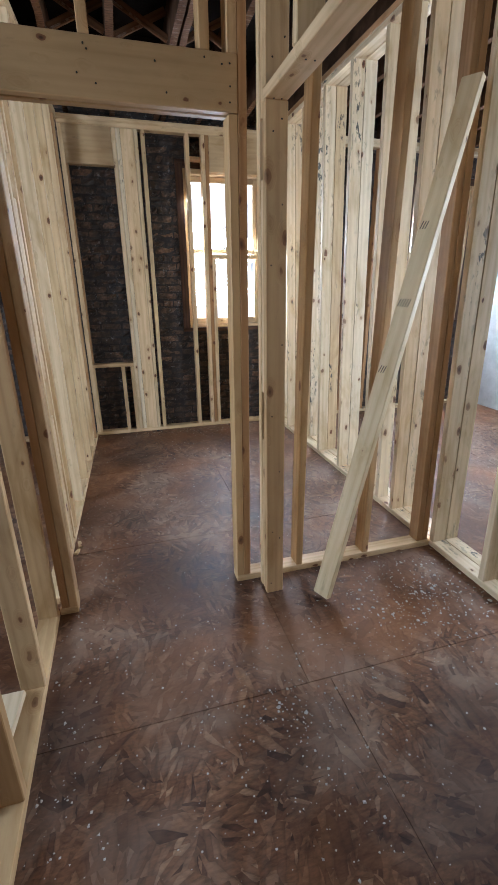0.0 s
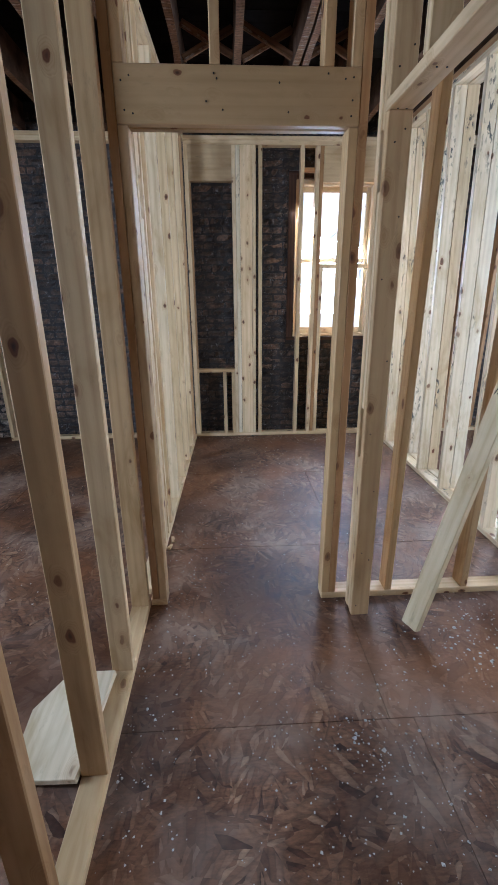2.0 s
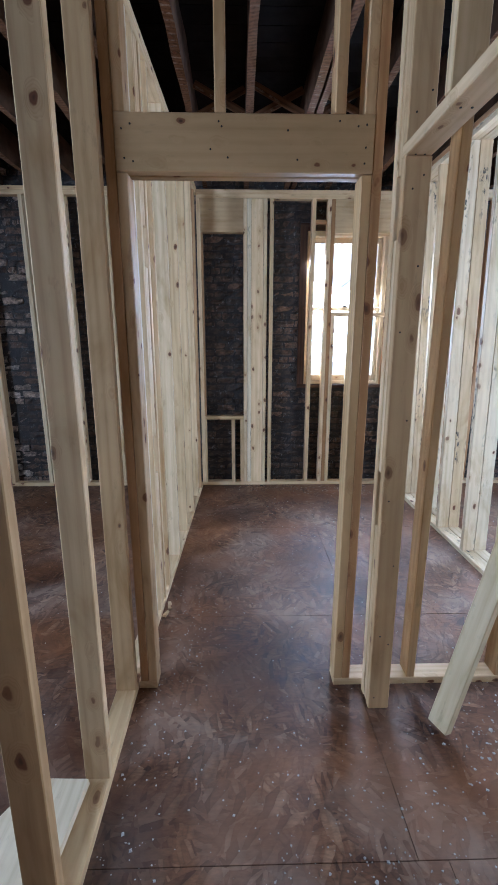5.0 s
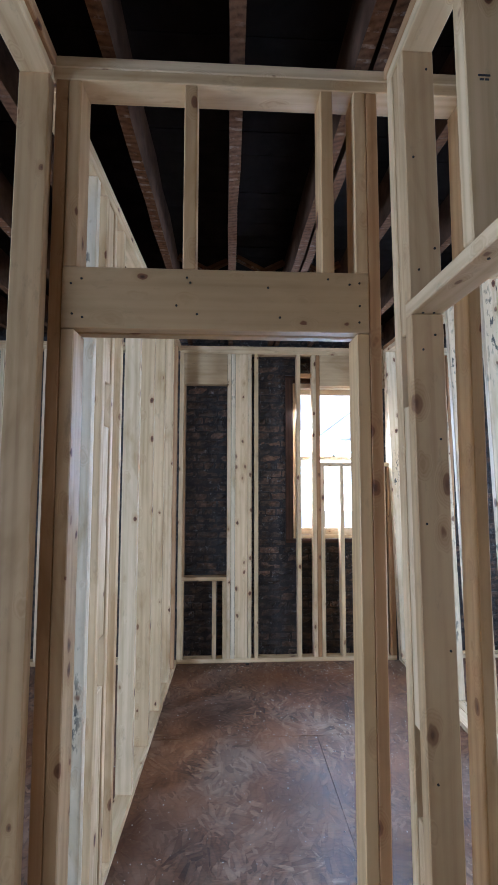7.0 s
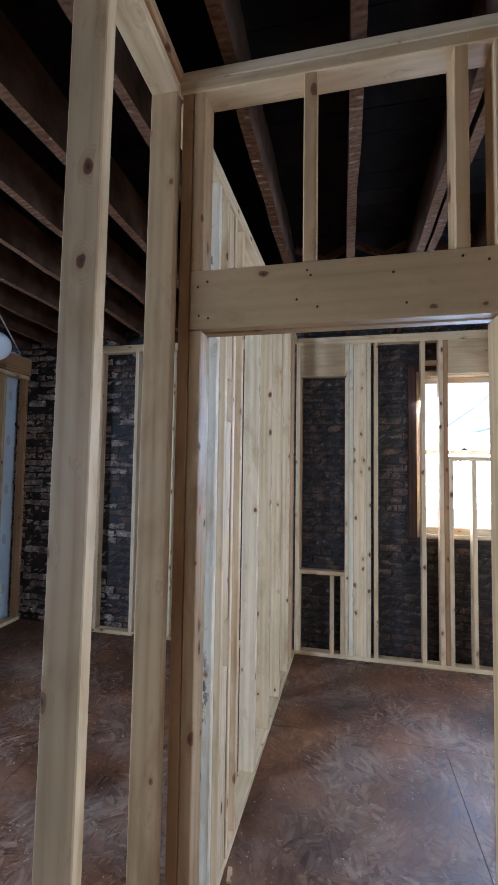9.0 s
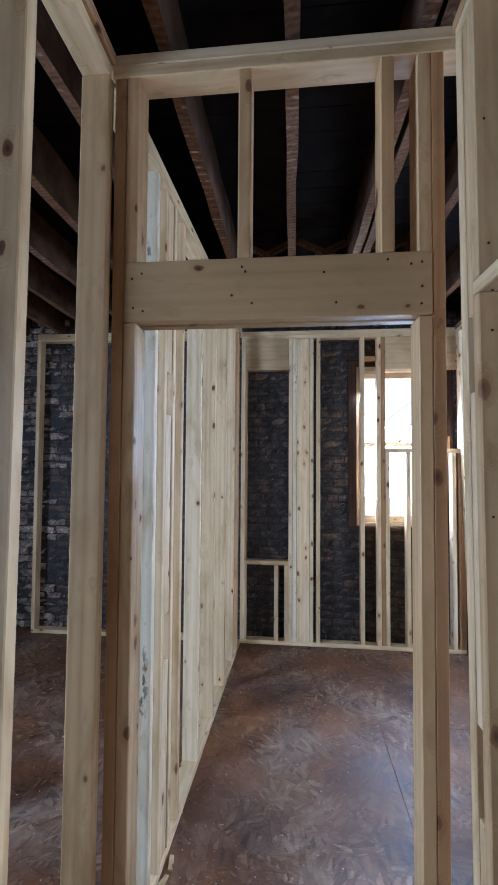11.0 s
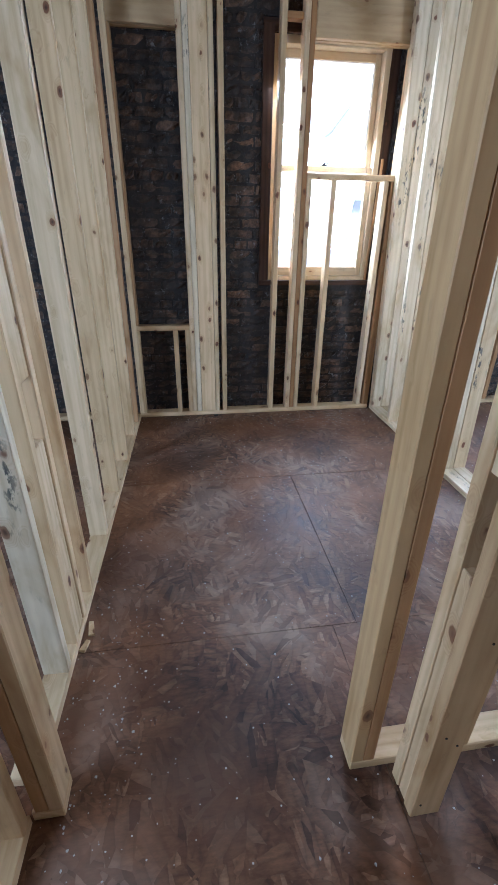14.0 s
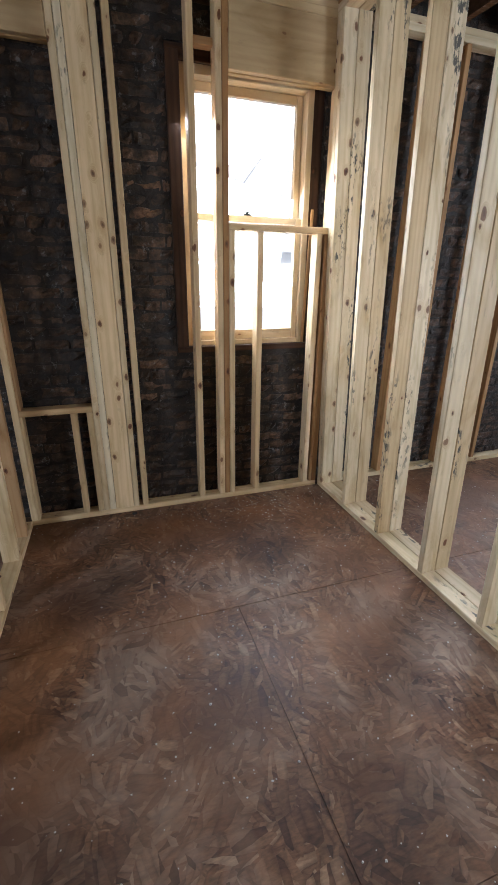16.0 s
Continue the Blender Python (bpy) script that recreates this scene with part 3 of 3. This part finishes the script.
# ---- old ceiling joists and the deck above ----
random.seed(4)
joists = group_at("ceiling_joists", "dark rough old timber joists with pale plaster marks", "ceiling", kind="structure")


def joist(x):
    """One hand-worn joist along y, its underside uneven and marked by old laths."""
    bm = bmesh.new()
    cuts, w, zb, zt = 40, random.uniform(0.044, 0.05), 3.03, 3.27
    before = None
    for i in range(cuts + 1):
        y = -4.5 + 9.6 * i / cuts
        jx, jz = random.uniform(-0.004, 0.004), random.uniform(-0.005, 0.007)
        now = [bm.verts.new((x + jx + sx * (w / 2 + random.uniform(-0.004, 0.003)), y, (zb + jz + random.uniform(0, 0.006)) if low else zt))
               for sx, low in ((-1, True), (1, True), (1, False), (-1, False))]
        if before:
            for a in range(4):
                b = (a + 1) % 4
                bm.faces.new((before[a], before[b], now[b], now[a]))
        before = now
    bmesh.ops.recalc_face_normals(bm, faces=bm.faces)
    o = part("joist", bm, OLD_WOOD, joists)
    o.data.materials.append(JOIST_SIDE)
    # undersides keep the marked wood, sides get the painted-in shade
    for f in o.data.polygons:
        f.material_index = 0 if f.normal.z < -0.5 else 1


for k in range(-11, 12):
    joist(0.115 + 0.398 * k)
joist(0.115 + 0.398 + 0.062)

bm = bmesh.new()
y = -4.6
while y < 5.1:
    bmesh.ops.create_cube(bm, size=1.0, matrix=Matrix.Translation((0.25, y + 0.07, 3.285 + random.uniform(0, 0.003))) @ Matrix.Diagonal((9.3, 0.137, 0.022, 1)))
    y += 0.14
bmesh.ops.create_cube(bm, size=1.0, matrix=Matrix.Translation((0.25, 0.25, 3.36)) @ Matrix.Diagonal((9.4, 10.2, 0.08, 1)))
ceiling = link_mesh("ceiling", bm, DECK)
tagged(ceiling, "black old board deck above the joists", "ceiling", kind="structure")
# diagonal bridging between joists
for x0, ya in ((0.115, 3.6), (0.513, 3.6), (-0.283, 3.6)):
    for s in (0, 1):
        a, b = Vector((x0 + 0.03, ya + 0.05 * s, 3.07 if s else 3.24)), Vector((x0 + 0.368, ya + 0.05 * s, 3.24 if s else 3.07))
        v = b - a
        o = new("bridging_strut", board_mesh(0.02, 0.045, round(v.length, 3), OLD_WOOD))
        o.matrix_basis = Matrix.Translation((a + b) / 2) @ v.to_track_quat("Z", "Y").to_matrix().to_4x4()
        tagged(o, "dark diagonal bridging strut between ceiling joists", "strut", "bridging struts", kind="structure")


# ---- brick shell ----
def wall_blocks(name, label, boxes, material=None):
    bm = bmesh.new()
    for (xa, xb), (ya, yb), (za, zb) in boxes:
        bmesh.ops.create_cube(bm, size=1.0, matrix=Matrix.Translation(((xa + xb) / 2, (ya + yb) / 2, (za + zb) / 2)) @ Matrix.Diagonal((xb - xa, yb - ya, zb - za, 1)))
    o = link_mesh(name, bm, material or MORTAR)
    return tagged(o, label, "wall", kind="structure")


BRY = 4.972      # inner face of the rear brickwork
W1 = (0.665, 1.66, 1.085, 2.74)
W2 = (3.36, 4.355, 1.085, 2.74)
north = wall_blocks("wall_north", "sooty dark brick rear wall with window openings", [
    ((-4.4, W1[0]), (BRY + 0.007, 5.30), (-0.1, 3.3)), ((W1[1], W2[0]), (BRY + 0.007, 5.30), (-0.1, 3.3)), ((W2[1], 4.9), (BRY + 0.007, 5.30), (-0.1, 3.3)),
    ((W1[0], W1[1]), (BRY + 0.007, 5.30), (-0.1, W1[2])), ((W1[0], W1[1]), (BRY + 0.007, 5.30), (W1[3], 3.3)),
    ((W2[0], W2[1]), (BRY + 0.007, 5.30), (-0.1, W2[2])), ((W2[0], W2[1]), (BRY + 0.007, 5.30), (W2[3], 3.3))])
east = wall_blocks("wall_east", "flaking white painted masonry wall of the bright room", [
    ((4.6, 4.85), (-4.6, 0.7), (-0.1, 3.3)), ((4.6, 4.85), (2.3, 4.98), (-0.1, 3.3)), ((4.6, 4.85), (0.7, 2.3), (-0.1, 0.95)), ((4.6, 4.85), (0.7, 2.3), (2.45, 3.3))], PAINTED)
# side wall out of view, added to close the shell round its lamp
west = wall_blocks("wall_west", "plain side wall added out of view, with one light opening", [
    ((-4.35, -4.1), (-4.6, 0.15), (-0.1, 3.3)), ((-4.35, -4.1), (1.75, 4.98), (-0.1, 3.3)), ((-4.35, -4.1), (0.15, 1.75), (-0.1, 0.95)), ((-4.35, -4.1), (0.15, 1.75), (2.45, 3.3))], PAINTED)
# unseen front wall, added mostly solid to keep the hall's south side dark
south = wall_blocks("wall_south", "plain front wall added out of view, with one light opening", [
    ((-4.1, -0.4), (-4.6, -4.35), (-0.1, 3.3)), ((0.5, 4.6), (-4.6, -4.35), (-0.1, 3.3)),
    ((-0.4, 0.5), (-4.6, -4.35), (-0.1, 0.45)), ((-0.4, 0.5), (-4.6, -4.35), (2.45, 3.3))], PAINTED)


# ---- sash window in the rear brick wall ----
def sash_window(ox, name, label):
    """A double-hung window in its box frame; ox is the left edge of its brick opening."""
    w = group_at(name, label, "window", ox, 0, 0, kind="structure")
    ya = BRY - 0.012
    # dark weathered box frame lining the opening
    part_l = stick("jamb", w, (0.0, 0.075), (ya, 5.20), (1.10, 2.70), DARK_JAMB, "weathered dark brown jamb")
    stick("jamb", w, (0.925, 0.995), (ya + 0.05, 5.20), (1.10, 2.70), DARK_JAMB)
    stick("head", w, (0.0, 0.995), (ya + 0.02, 5.20), (2.665, 2.735), DARK_JAMB)
    stick("sill", w, (0.0, 0.995), (ya - 0.004, 5.25), (1.075, 1.112), DARK_JAMB)
    # bare inner frame
    for xa in (0.078, 0.880):
        stick("inner_frame", w, (xa, xa + 0.042), (5.00, 5.14), (1.113, 2.664), SASH_WOOD)
    stick("inner_frame", w, (0.121, 0.879), (5.00, 5.14), (2.615, 2.664), SASH_WOOD)
    stick("inner_sill", w, (0.121, 0.879), (5.00, 5.16), (1.113, 1.145), SASH_WOOD)
    for nm, y0, za, zb, top, bot in (("lower_sash", 5.02, 1.147, 1.925, 0.04, 0.065), ("upper_sash", 5.07, 1.885, 2.613, 0.05, 0.04)):
        s = stick(nm, w, (0.123, 0.165), (y0, y0 + 0.04), (za, zb), SASH_WOOD)
        inv = s.matrix_basis.inverted()
        for o in (stick("stile", s, (0.837, 0.877), (y0, y0 + 0.04), (za, zb), SASH_WOOD),
                  stick("rail", s, (0.166, 0.836), (y0, y0 + 0.04), (za, za + bot), SASH_WOOD),
                  stick("rail", s, (0.166, 0.836), (y0, y0 + 0.04), (zb - top, zb), SASH_WOOD)):
            o.matrix_basis = inv @ o.matrix_basis
        bm = bmesh.new()
        bmesh.ops.create_cube(bm, size=1.0, matrix=Matrix.Translation((0.501, y0 + 0.02, (za + bot + zb - top) / 2)) @ Matrix.Diagonal((0.672, 0.004, zb - za - top - bot, 1)))
        bmesh.ops.transform(bm, matrix=inv, verts=bm.verts)
        p = part("pane", bm, GLASS, s)
        p.visible_shadow = False
    # latch on the meeting rail
    bm = bmesh.new()
    bmesh.ops.create_cube(bm, size=1.0, matrix=Matrix.Translation((0.50, 5.035, 1.930)) @ Matrix.Diagonal((0.055, 0.022, 0.010, 1)))
    bmesh.ops.create_cone(bm, cap_ends=True, segments=10, radius1=0.011, radius2=0.009, depth=0.014, matrix=Matrix.Translation((0.50, 5.035, 1.940)))
    bmesh.ops.create_cube(bm, size=1.0, matrix=Matrix.Translation((0.52, 5.035, 1.944)) @ Matrix.Rotation(0.4, 4, "Z") @ Matrix.Diagonal((0.04, 0.008, 0.006, 1)))
    part("latch", bm, NAIL, w, "small dark sash latch")
    return w


sash_window(W1[0], "window_1", "double-hung sash window of bare wood, blown out by daylight")
sash_window(W2[0], "window_2", "double-hung sash window of bare wood in the bright room")

# loose splintered strip standing in the window's reveal
strip = stick("timber_strip", None, (1.585, 1.605), (4.985, 5.0), (1.113, 1.98), PINE_WARM)
strip.matrix_basis = strip.matrix_basis @ pose(0, 0, 0, 0, 2.0, 0)
tagged(strip, "thin splintered timber strip standing beside the window", "timber")

# ---- bright distance outside ----
bm = bmesh.new()
bmesh.ops.create_grid(bm, x_segments=1, y_segments=1, size=1.0, matrix=Matrix.Translation((2, 60, 10)) @ Matrix.Rotation(radians(90), 4, "X") @ Matrix.Diagonal((90, 45, 1, 1)))
bd = link_mesh("backdrop", bm, HAZE)
tagged(bd, "glaring white overcast sky seen through the windows", "sky", kind="structure")
bm = bmesh.new()
bmesh.ops.create_grid(bm, x_segments=1, y_segments=1, size=40.0, matrix=Matrix.Translation((0, 30, -4.0)))
g = link_mesh("ground", bm, PAINTED)
tagged(g, "pale snowy ground far below the windows", "ground", kind="structure")


def far_house():
    h = group_at("far_house", "pale neighbouring house roof fading into the glare", "house", 3.5, 17, -4)
    bm = bmesh.new()
    bmesh.ops.create_cube(bm, size=1.0, matrix=Matrix.Translation((0, 3, 3.2)) @ Matrix.Diagonal((14, 6, 6.4, 1)))
    part("wall", bm, SIDING, h)
    bm = bmesh.new()
    va = [bm.verts.new(p) for p in ((-7.4, -0.4, 6.4), (7.4, -0.4, 6.4), (7.4, 6.4, 6.4), (-7.4, 6.4, 6.4), (-7.4, 3, 9.5), (7.4, 3, 9.5))]
    for f in ((0, 1, 5, 4), (2, 3, 4, 5), (0, 4, 3), (1, 2, 5), (0, 3, 2, 1)):
        bm.faces.new([va[i] for i in f])
    part("roof", bm, SNOW, h)
    return h


far_house()
# bare branch in the glare
cv = bpy.data.curves.new("branch", "CURVE")
cv.dimensions, cv.bevel_depth = "3D", 0.03
for pts in (((0.2, 11.5, 1.9), (1.2, 11.8, 2.1), (2.3, 12.0, 2.6), (3.4, 12.2, 3.4), (4.4, 12.4, 4.6)), ((1.2, 11.8, 2.1), (0.9, 11.9, 2.7), (0.3, 12.0, 3.3)), ((2.3, 12.0, 2.6), (3.2, 12.0, 2.65), (4.2, 12.1, 2.9))):
    sp = cv.splines.new("POLY")
    sp.points.add(len(pts) - 1)
    for i, p in enumerate(pts):
        sp.points[i].co = (*p, 1)
        sp.points[i].radius = 1.0 - 0.18 * i
cv.materials.append(BARK)
tagged(new("bare_branch", cv), "thin bare tree branch fading into the glare outside", "branch")


# ---- bricks of the rear wall ----
def brick_shape(seed, w=0.2, h=0.066, depth=0.05, rough=0.010):
    """A worn brick: an uneven face of eight patches, rounded at the rim, and four sides."""
    rnd = random.Random(seed)
    vs, fs = [], []
    e = 0.006
    for j, v in enumerate((-1, 0, 1)):
        for i, u in enumerate((-1, -0.5, 0, 0.5, 1)):
            rim = abs(u) == 1 or abs(v) == 1
            k = e if rim else 0.0
            vs.append((u * (w / 2 - k) + rnd.uniform(-rough, rough) * 0.7, rnd.uniform(-rough, rough) * 0.75 + (0.006 if rim else -0.002), v * (h / 2 - k) + rnd.uniform(-rough, rough) * 0.6))
    for j in (0, 1):
        for i in range(4):
            q = j * 5 + i
            fs.append((q, q + 1, q + 6, q + 5))
    n0 = len(vs)
    for sx, sz in ((-1, -1), (1, -1), (1, 1), (-1, 1)):
        vs.append((sx * w / 2, depth, sz * h / 2))
    for edge, a, b in (((0, 1, 2, 3, 4), 0, 1), ((4, 9, 14), 1, 2), ((14, 13, 12, 11, 10), 2, 3), ((10, 5, 0), 3, 0)):
        fs.append(tuple(edge[::-1]) + (n0 + a, n0 + b))
    return vs, fs


def in_window(x, z, hw):
    return any(W[0] - hw + 0.0 < x < W[1] + hw - 0.0 and W[2] - 0.02 < z < W[3] + 0.02 for W in (W1, W2))


def lay(xa, xb):
    """Places of bricks along the rear wall: x, z and width, cut at the window openings."""
    rnd = random.Random(11)
    c = 0
    while c * 0.0745 < 3.2:
        z = 0.037 + c * 0.0745
        x = xa - 0.105 * (c % 2) - 0.02 * rnd.random()
        while x < xb:
            w = 0.2 if (c % 6) else 0.095
            lo, hi = x, x + w
            for W in (W1, W2):
                if W[2] - 0.03 < z < W[3] + 0.03:
                    if lo < W[0] < hi:
                        hi = W[0] - 0.002
                    if lo < W[1] < hi:
                        lo = W[1] + 0.002
                    if lo >= W[0] - 0.001 and hi <= W[1] + 0.001:
                        lo = hi
            if hi - lo > 0.03:
                yield (lo + hi) / 2, z, hi - lo
            x += w + 0.008
        c += 1


shapes = []
for s in range(8):
    me = bpy.data.meshes.new("brick")
    v, f = brick_shape(s)
    me.from_pydata(v, [], f)
    me.materials.append(BRICK)
    shapes.append(me)
rnd = random.Random(5)
sv, sf, rv, rf = [], [], [], []
count = 0
for x, z, w in lay(-4.05, 4.55):
    dy = rnd.uniform(-0.006, 0.003)
    near = (-0.36 < x < 0.10) or (0.32 < x < 1.72)
    if near and z < 2.72 and count < 300:
        o = new("brick", shapes[count % 8])
        o.parent = north
        o.matrix_basis = Matrix.Translation((x, BRY + dy, z)) @ Matrix.Rotation(rnd.uniform(-0.012, 0.012), 4, "Y") @ Matrix.Diagonal((w / 0.2, 1, 1, 1))
        count += 1
    else:
        pale = x < -2.05 - 0.5 * rnd.random()
        v, f = brick_shape(rnd.random(), w, rough=0.018 if pale else 0.008)
        tv, tf = (rv, rf) if pale else (sv, sf)
        n0 = len(tv)
        dy2 = dy + (rnd.uniform(-0.03, 0.02) if pale else 0)
        tv += [(x + a, BRY + dy2 + b, z + c) for a, b, c in v]
        tf += [tuple(i + n0 for i in q) for q in f]
for nm, v, f, m_, lb in (("brickwork", sv, sf, BRICK_STUFF, "sooty brickwork of the rear wall"), ("rubble_brickwork", rv, rf, RUBBLE, "pale broken rubble brickwork in the far corner")):
    me = bpy.data.meshes.new(nm)
    me.from_pydata(v, [], f)
    me.materials.append(m_)
    o = new(nm, me)
    o.parent = north
    tagged(o, lb, kind="stuff")


# ---- leaning plank ----
foot, head = Vector((0.866, 1.712, 0.0)), Vector((1.545, 1.912, 2.41))
along = (head - foot).normalized()
wide = Vector((0.447, -0.894, 0.0))
wide = (wide - along * wide.dot(along)).normalized()
thick = along.cross(wide)
plank = new("leaning_plank", board_mesh(0.089, 0.038, 2.44, lumber("loose_pine_plank", (0.72, 0.62, 0.44), (0.58, 0.45, 0.28), 0.25)))
rot = Matrix((wide, thick, along)).transposed().to_4x4()
plank.matrix_basis = Matrix.Translation(foot + along * 1.222 + Vector((0, 0, 0.018))) @ rot
tagged(plank, "loose pale pine two-by-four plank leaning on the partition", "plank")
for zc, n_bars in ((0.28, 5), (-0.03, 3), (0.62, 3)):
    for k in range(n_bars):
        bm = bmesh.new()
        bmesh.ops.create_cube(bm, size=1.0, matrix=Matrix.Translation((-0.03 + 0.012 * k, -0.0192, zc)) @ Matrix.Rotation(0.25, 4, "Y") @ Matrix.Diagonal((0.004, 0.0006, 0.035, 1)))
        part("grade_mark", bm, INK, plank)

# ---- scrap board lying behind the hall studs ----
bm = bmesh.new()
outline = ((0, 0), (0.03, 0.43), (-0.17, 0.46), (-0.27, 0.30), (-0.25, 0.03))
lo = [bm.verts.new((x, y, 0)) for x, y in outline]
hi = [bm.verts.new((x, y, 0.024)) for x, y in outline]
bm.faces.new(hi)
bm.faces.new(lo[::-1])
for i in range(5):
    j = (i + 1) % 5
    bm.faces.new((lo[i], lo[j], hi[j], hi[i]))
bmesh.ops.bevel(bm, geom=list(bm.edges), offset=0.002, segments=1, affect="EDGES")
bmesh.ops.rotate(bm, verts=bm.verts, cent=(0, 0, 0), matrix=Matrix.Rotation(radians(90), 3, "X"))
scrap = link_mesh("scrap_board", bm, lumber("pale_scrap_pine", (0.74, 0.61, 0.43), (0.56, 0.42, 0.27), 0.3))
scrap.matrix_basis = pose(-0.534, 1.055, 0.042, 0, -8.5, 0) @ Matrix.Rotation(radians(-90), 4, "X")
tagged(scrap, "pale offcut of pine board lying against the sole plate", "board")


# ---- debris ----
def flake(bm, x, y, size, rnd, z=0.0):
    a0 = rnd.uniform(0, 6.28)
    k = rnd.choice((3, 4, 4, 5))
    base = [(x + size * rnd.uniform(0.5, 1.0) * math.cos(a0 + 6.283 * i / k), y + size * rnd.uniform(0.4, 1.0) * math.sin(a0 + 6.283 * i / k)) for i in range(k)]
    lo = [bm.verts.new((u, v, z + 0.0005)) for u, v in base]
    tip = bm.verts.new((x + rnd.uniform(-1, 1) * size * 0.3, y + rnd.uniform(-1, 1) * size * 0.3, z + size * rnd.uniform(0.3, 0.8)))
    for i in range(k):
        bm.faces.new((lo[i], lo[(i + 1) % k], tip))


rnd = random.Random(21)
bm = bmesh.new()
for cx, cy, sx, sy, n_, s0, s1 in ((1.40, 1.60, 0.27, 0.20, 600, 0.0025, 0.012), (0.55, 1.2, 0.35, 0.28, 420, 0.0018, 0.008), (0.2, 0.9, 0.4, 0.5, 320, 0.0014, 0.006),
                                   (0.6, 3.3, 0.75, 1.1, 700, 0.002, 0.007), (1.25, 4.66, 0.33, 0.10, 420, 0.002, 0.009), (-0.22, 2.35, 0.10, 0.3, 130, 0.002, 0.007),
                                   (0.9, 4.0, 0.5, 0.35, 260, 0.002, 0.007), (-1.6, 2.6, 0.8, 1.6, 420, 0.003, 0.009), (2.6, 3.6, 0.5, 0.9, 420, 0.003, 0.009),
                                   (-0.33, 1.4, 0.07, 0.7, 160, 0.002, 0.008), (0.45, 4.74, 0.5, 0.05, 180, 0.002, 0.007), (0.50, 1.08, 0.05, 0.05, 22, 0.004, 0.011), (0.42, 1.20, 0.07, 0.04, 22, 0.003, 0.009)):
    for _ in range(n_):
        x, y = rnd.gauss(cx, sx), rnd.gauss(cy, sy)
        if fx0 + 0.1 < x < fx1 - 0.3 and -3 < y < 4.83 and abs(x + 0.485) > 0.06:
            flake(bm, x, y, rnd.uniform(s0, s1) * (0.6 + 0.8 * rnd.random() ** 3), rnd)
d = link_mesh("plaster_crumbs", bm, WHITE)
tagged(d, "white plaster and paper crumbs scattered on the floor", "debris", kind="stuff")

for x, y, L, W_, a in ((-0.405, 2.52, 0.055, 0.02, 70), (-0.395, 2.60, 0.07, 0.022, 100), (0.28, 4.80, 0.03, 0.015, 10)):
    bm = bmesh.new()
    bmesh.ops.create_cube(bm, size=1.0, matrix=Matrix.Diagonal((L, W_, 0.014, 1)))
    for v in bm.verts:
        v.co += Vector((rnd.uniform(-1, 1), rnd.uniform(-1, 1), 0)) * 0.005
    bmesh.ops.bevel(bm, geom=list(bm.edges), offset=0.0015, segments=1, affect="EDGES")
    c = link_mesh("wood_chip", bm, PINE if y < 4 else NAIL)
    c.matrix_basis = pose(x, y, 0.0072, 0, 0, a)
    tagged(c, "small broken wood chip on the floor by the wall" if y < 4 else "small dark scrap of metal by the sole plate", "chip")


# ---- far room to the west ----
wf = group_at("wall_west_framing", "pine stud framing before pale grey sheathing in the far room", "wall", kind="structure")
FX = (-3.55, -3.46)
stick("sole_plate", wf, FX, (2.0, 4.96), (0, T))
stick("lower_top_plate", wf, FX, (2.0, 4.96), (2.70, 2.738))
for y, m_ in ((4.92, PINE_WARM), (4.60, PINE), (4.20, PINE), (3.8, PINE), (3.4, PINE), (2.6, PINE)):
    stick("stud", wf, FX, (y, y + T), (T, 2.70), m_)
stick("header_beam", wf, (FX[0], FX[1] + 0.03), (2.0, 4.96), (2.74, 2.93), PINE_WARM)
sh = wall_blocks("sheathing_wall", "pale grey sheathing with white filler dabs", [((-3.62, -3.60), (2.0, 4.96), (0, 3.0))], PANEL_BLUE)
for y in (4.85, 4.45, 4.05):
    for z in (0.35, 0.9, 1.45, 2.0, 2.5):
        bm = bmesh.new()
        bmesh.ops.create_uvsphere(bm, u_segments=10, v_segments=6, radius=1.0, matrix=Matrix.Translation((-3.599, y, z)) @ Matrix.Diagonal((0.004, 0.03, 0.06, 1)))
        part("filler_dab", bm, WHITE, sh)
lamp = group_at("globe_lamp", "white round globe lamp hanging from the old joists", "lamp", -2.76, 3.72, 2.72)
bm = bmesh.new()
bmesh.ops.create_uvsphere(bm, u_segments=24, v_segments=16, radius=0.12)
part("globe", bm, GLOBE, lamp)
bm = bmesh.new()
bmesh.ops.create_cone(bm, cap_ends=True, segments=20, radius1=0.055, radius2=0.045, depth=0.05, matrix=Matrix.Translation((0, 0, 0.135)))
part("cap", bm, NAIL, lamp)
bm = bmesh.new()
bmesh.ops.create_cone(bm, cap_ends=True, segments=10, radius1=0.008, radius2=0.008, depth=0.17, matrix=Matrix.Translation((0, 0, 0.235)))
part("stem", bm, NAIL, lamp)
cv = bpy.data.curves.new("cable", "CURVE")
cv.dimensions, cv.bevel_depth = "3D", 0.007
sp = cv.splines.new("POLY")
sp.points.add(4)
for i in range(5):
    sp.points[i].co = (-2.76 - 0.2 * i, 3.72 + 0.3 * i, 3.02 - 0.004 * i, 1)
cv.materials.append(CABLE)
tagged(new("cable", cv), "thin white cable run along the underside of joists", "cable")
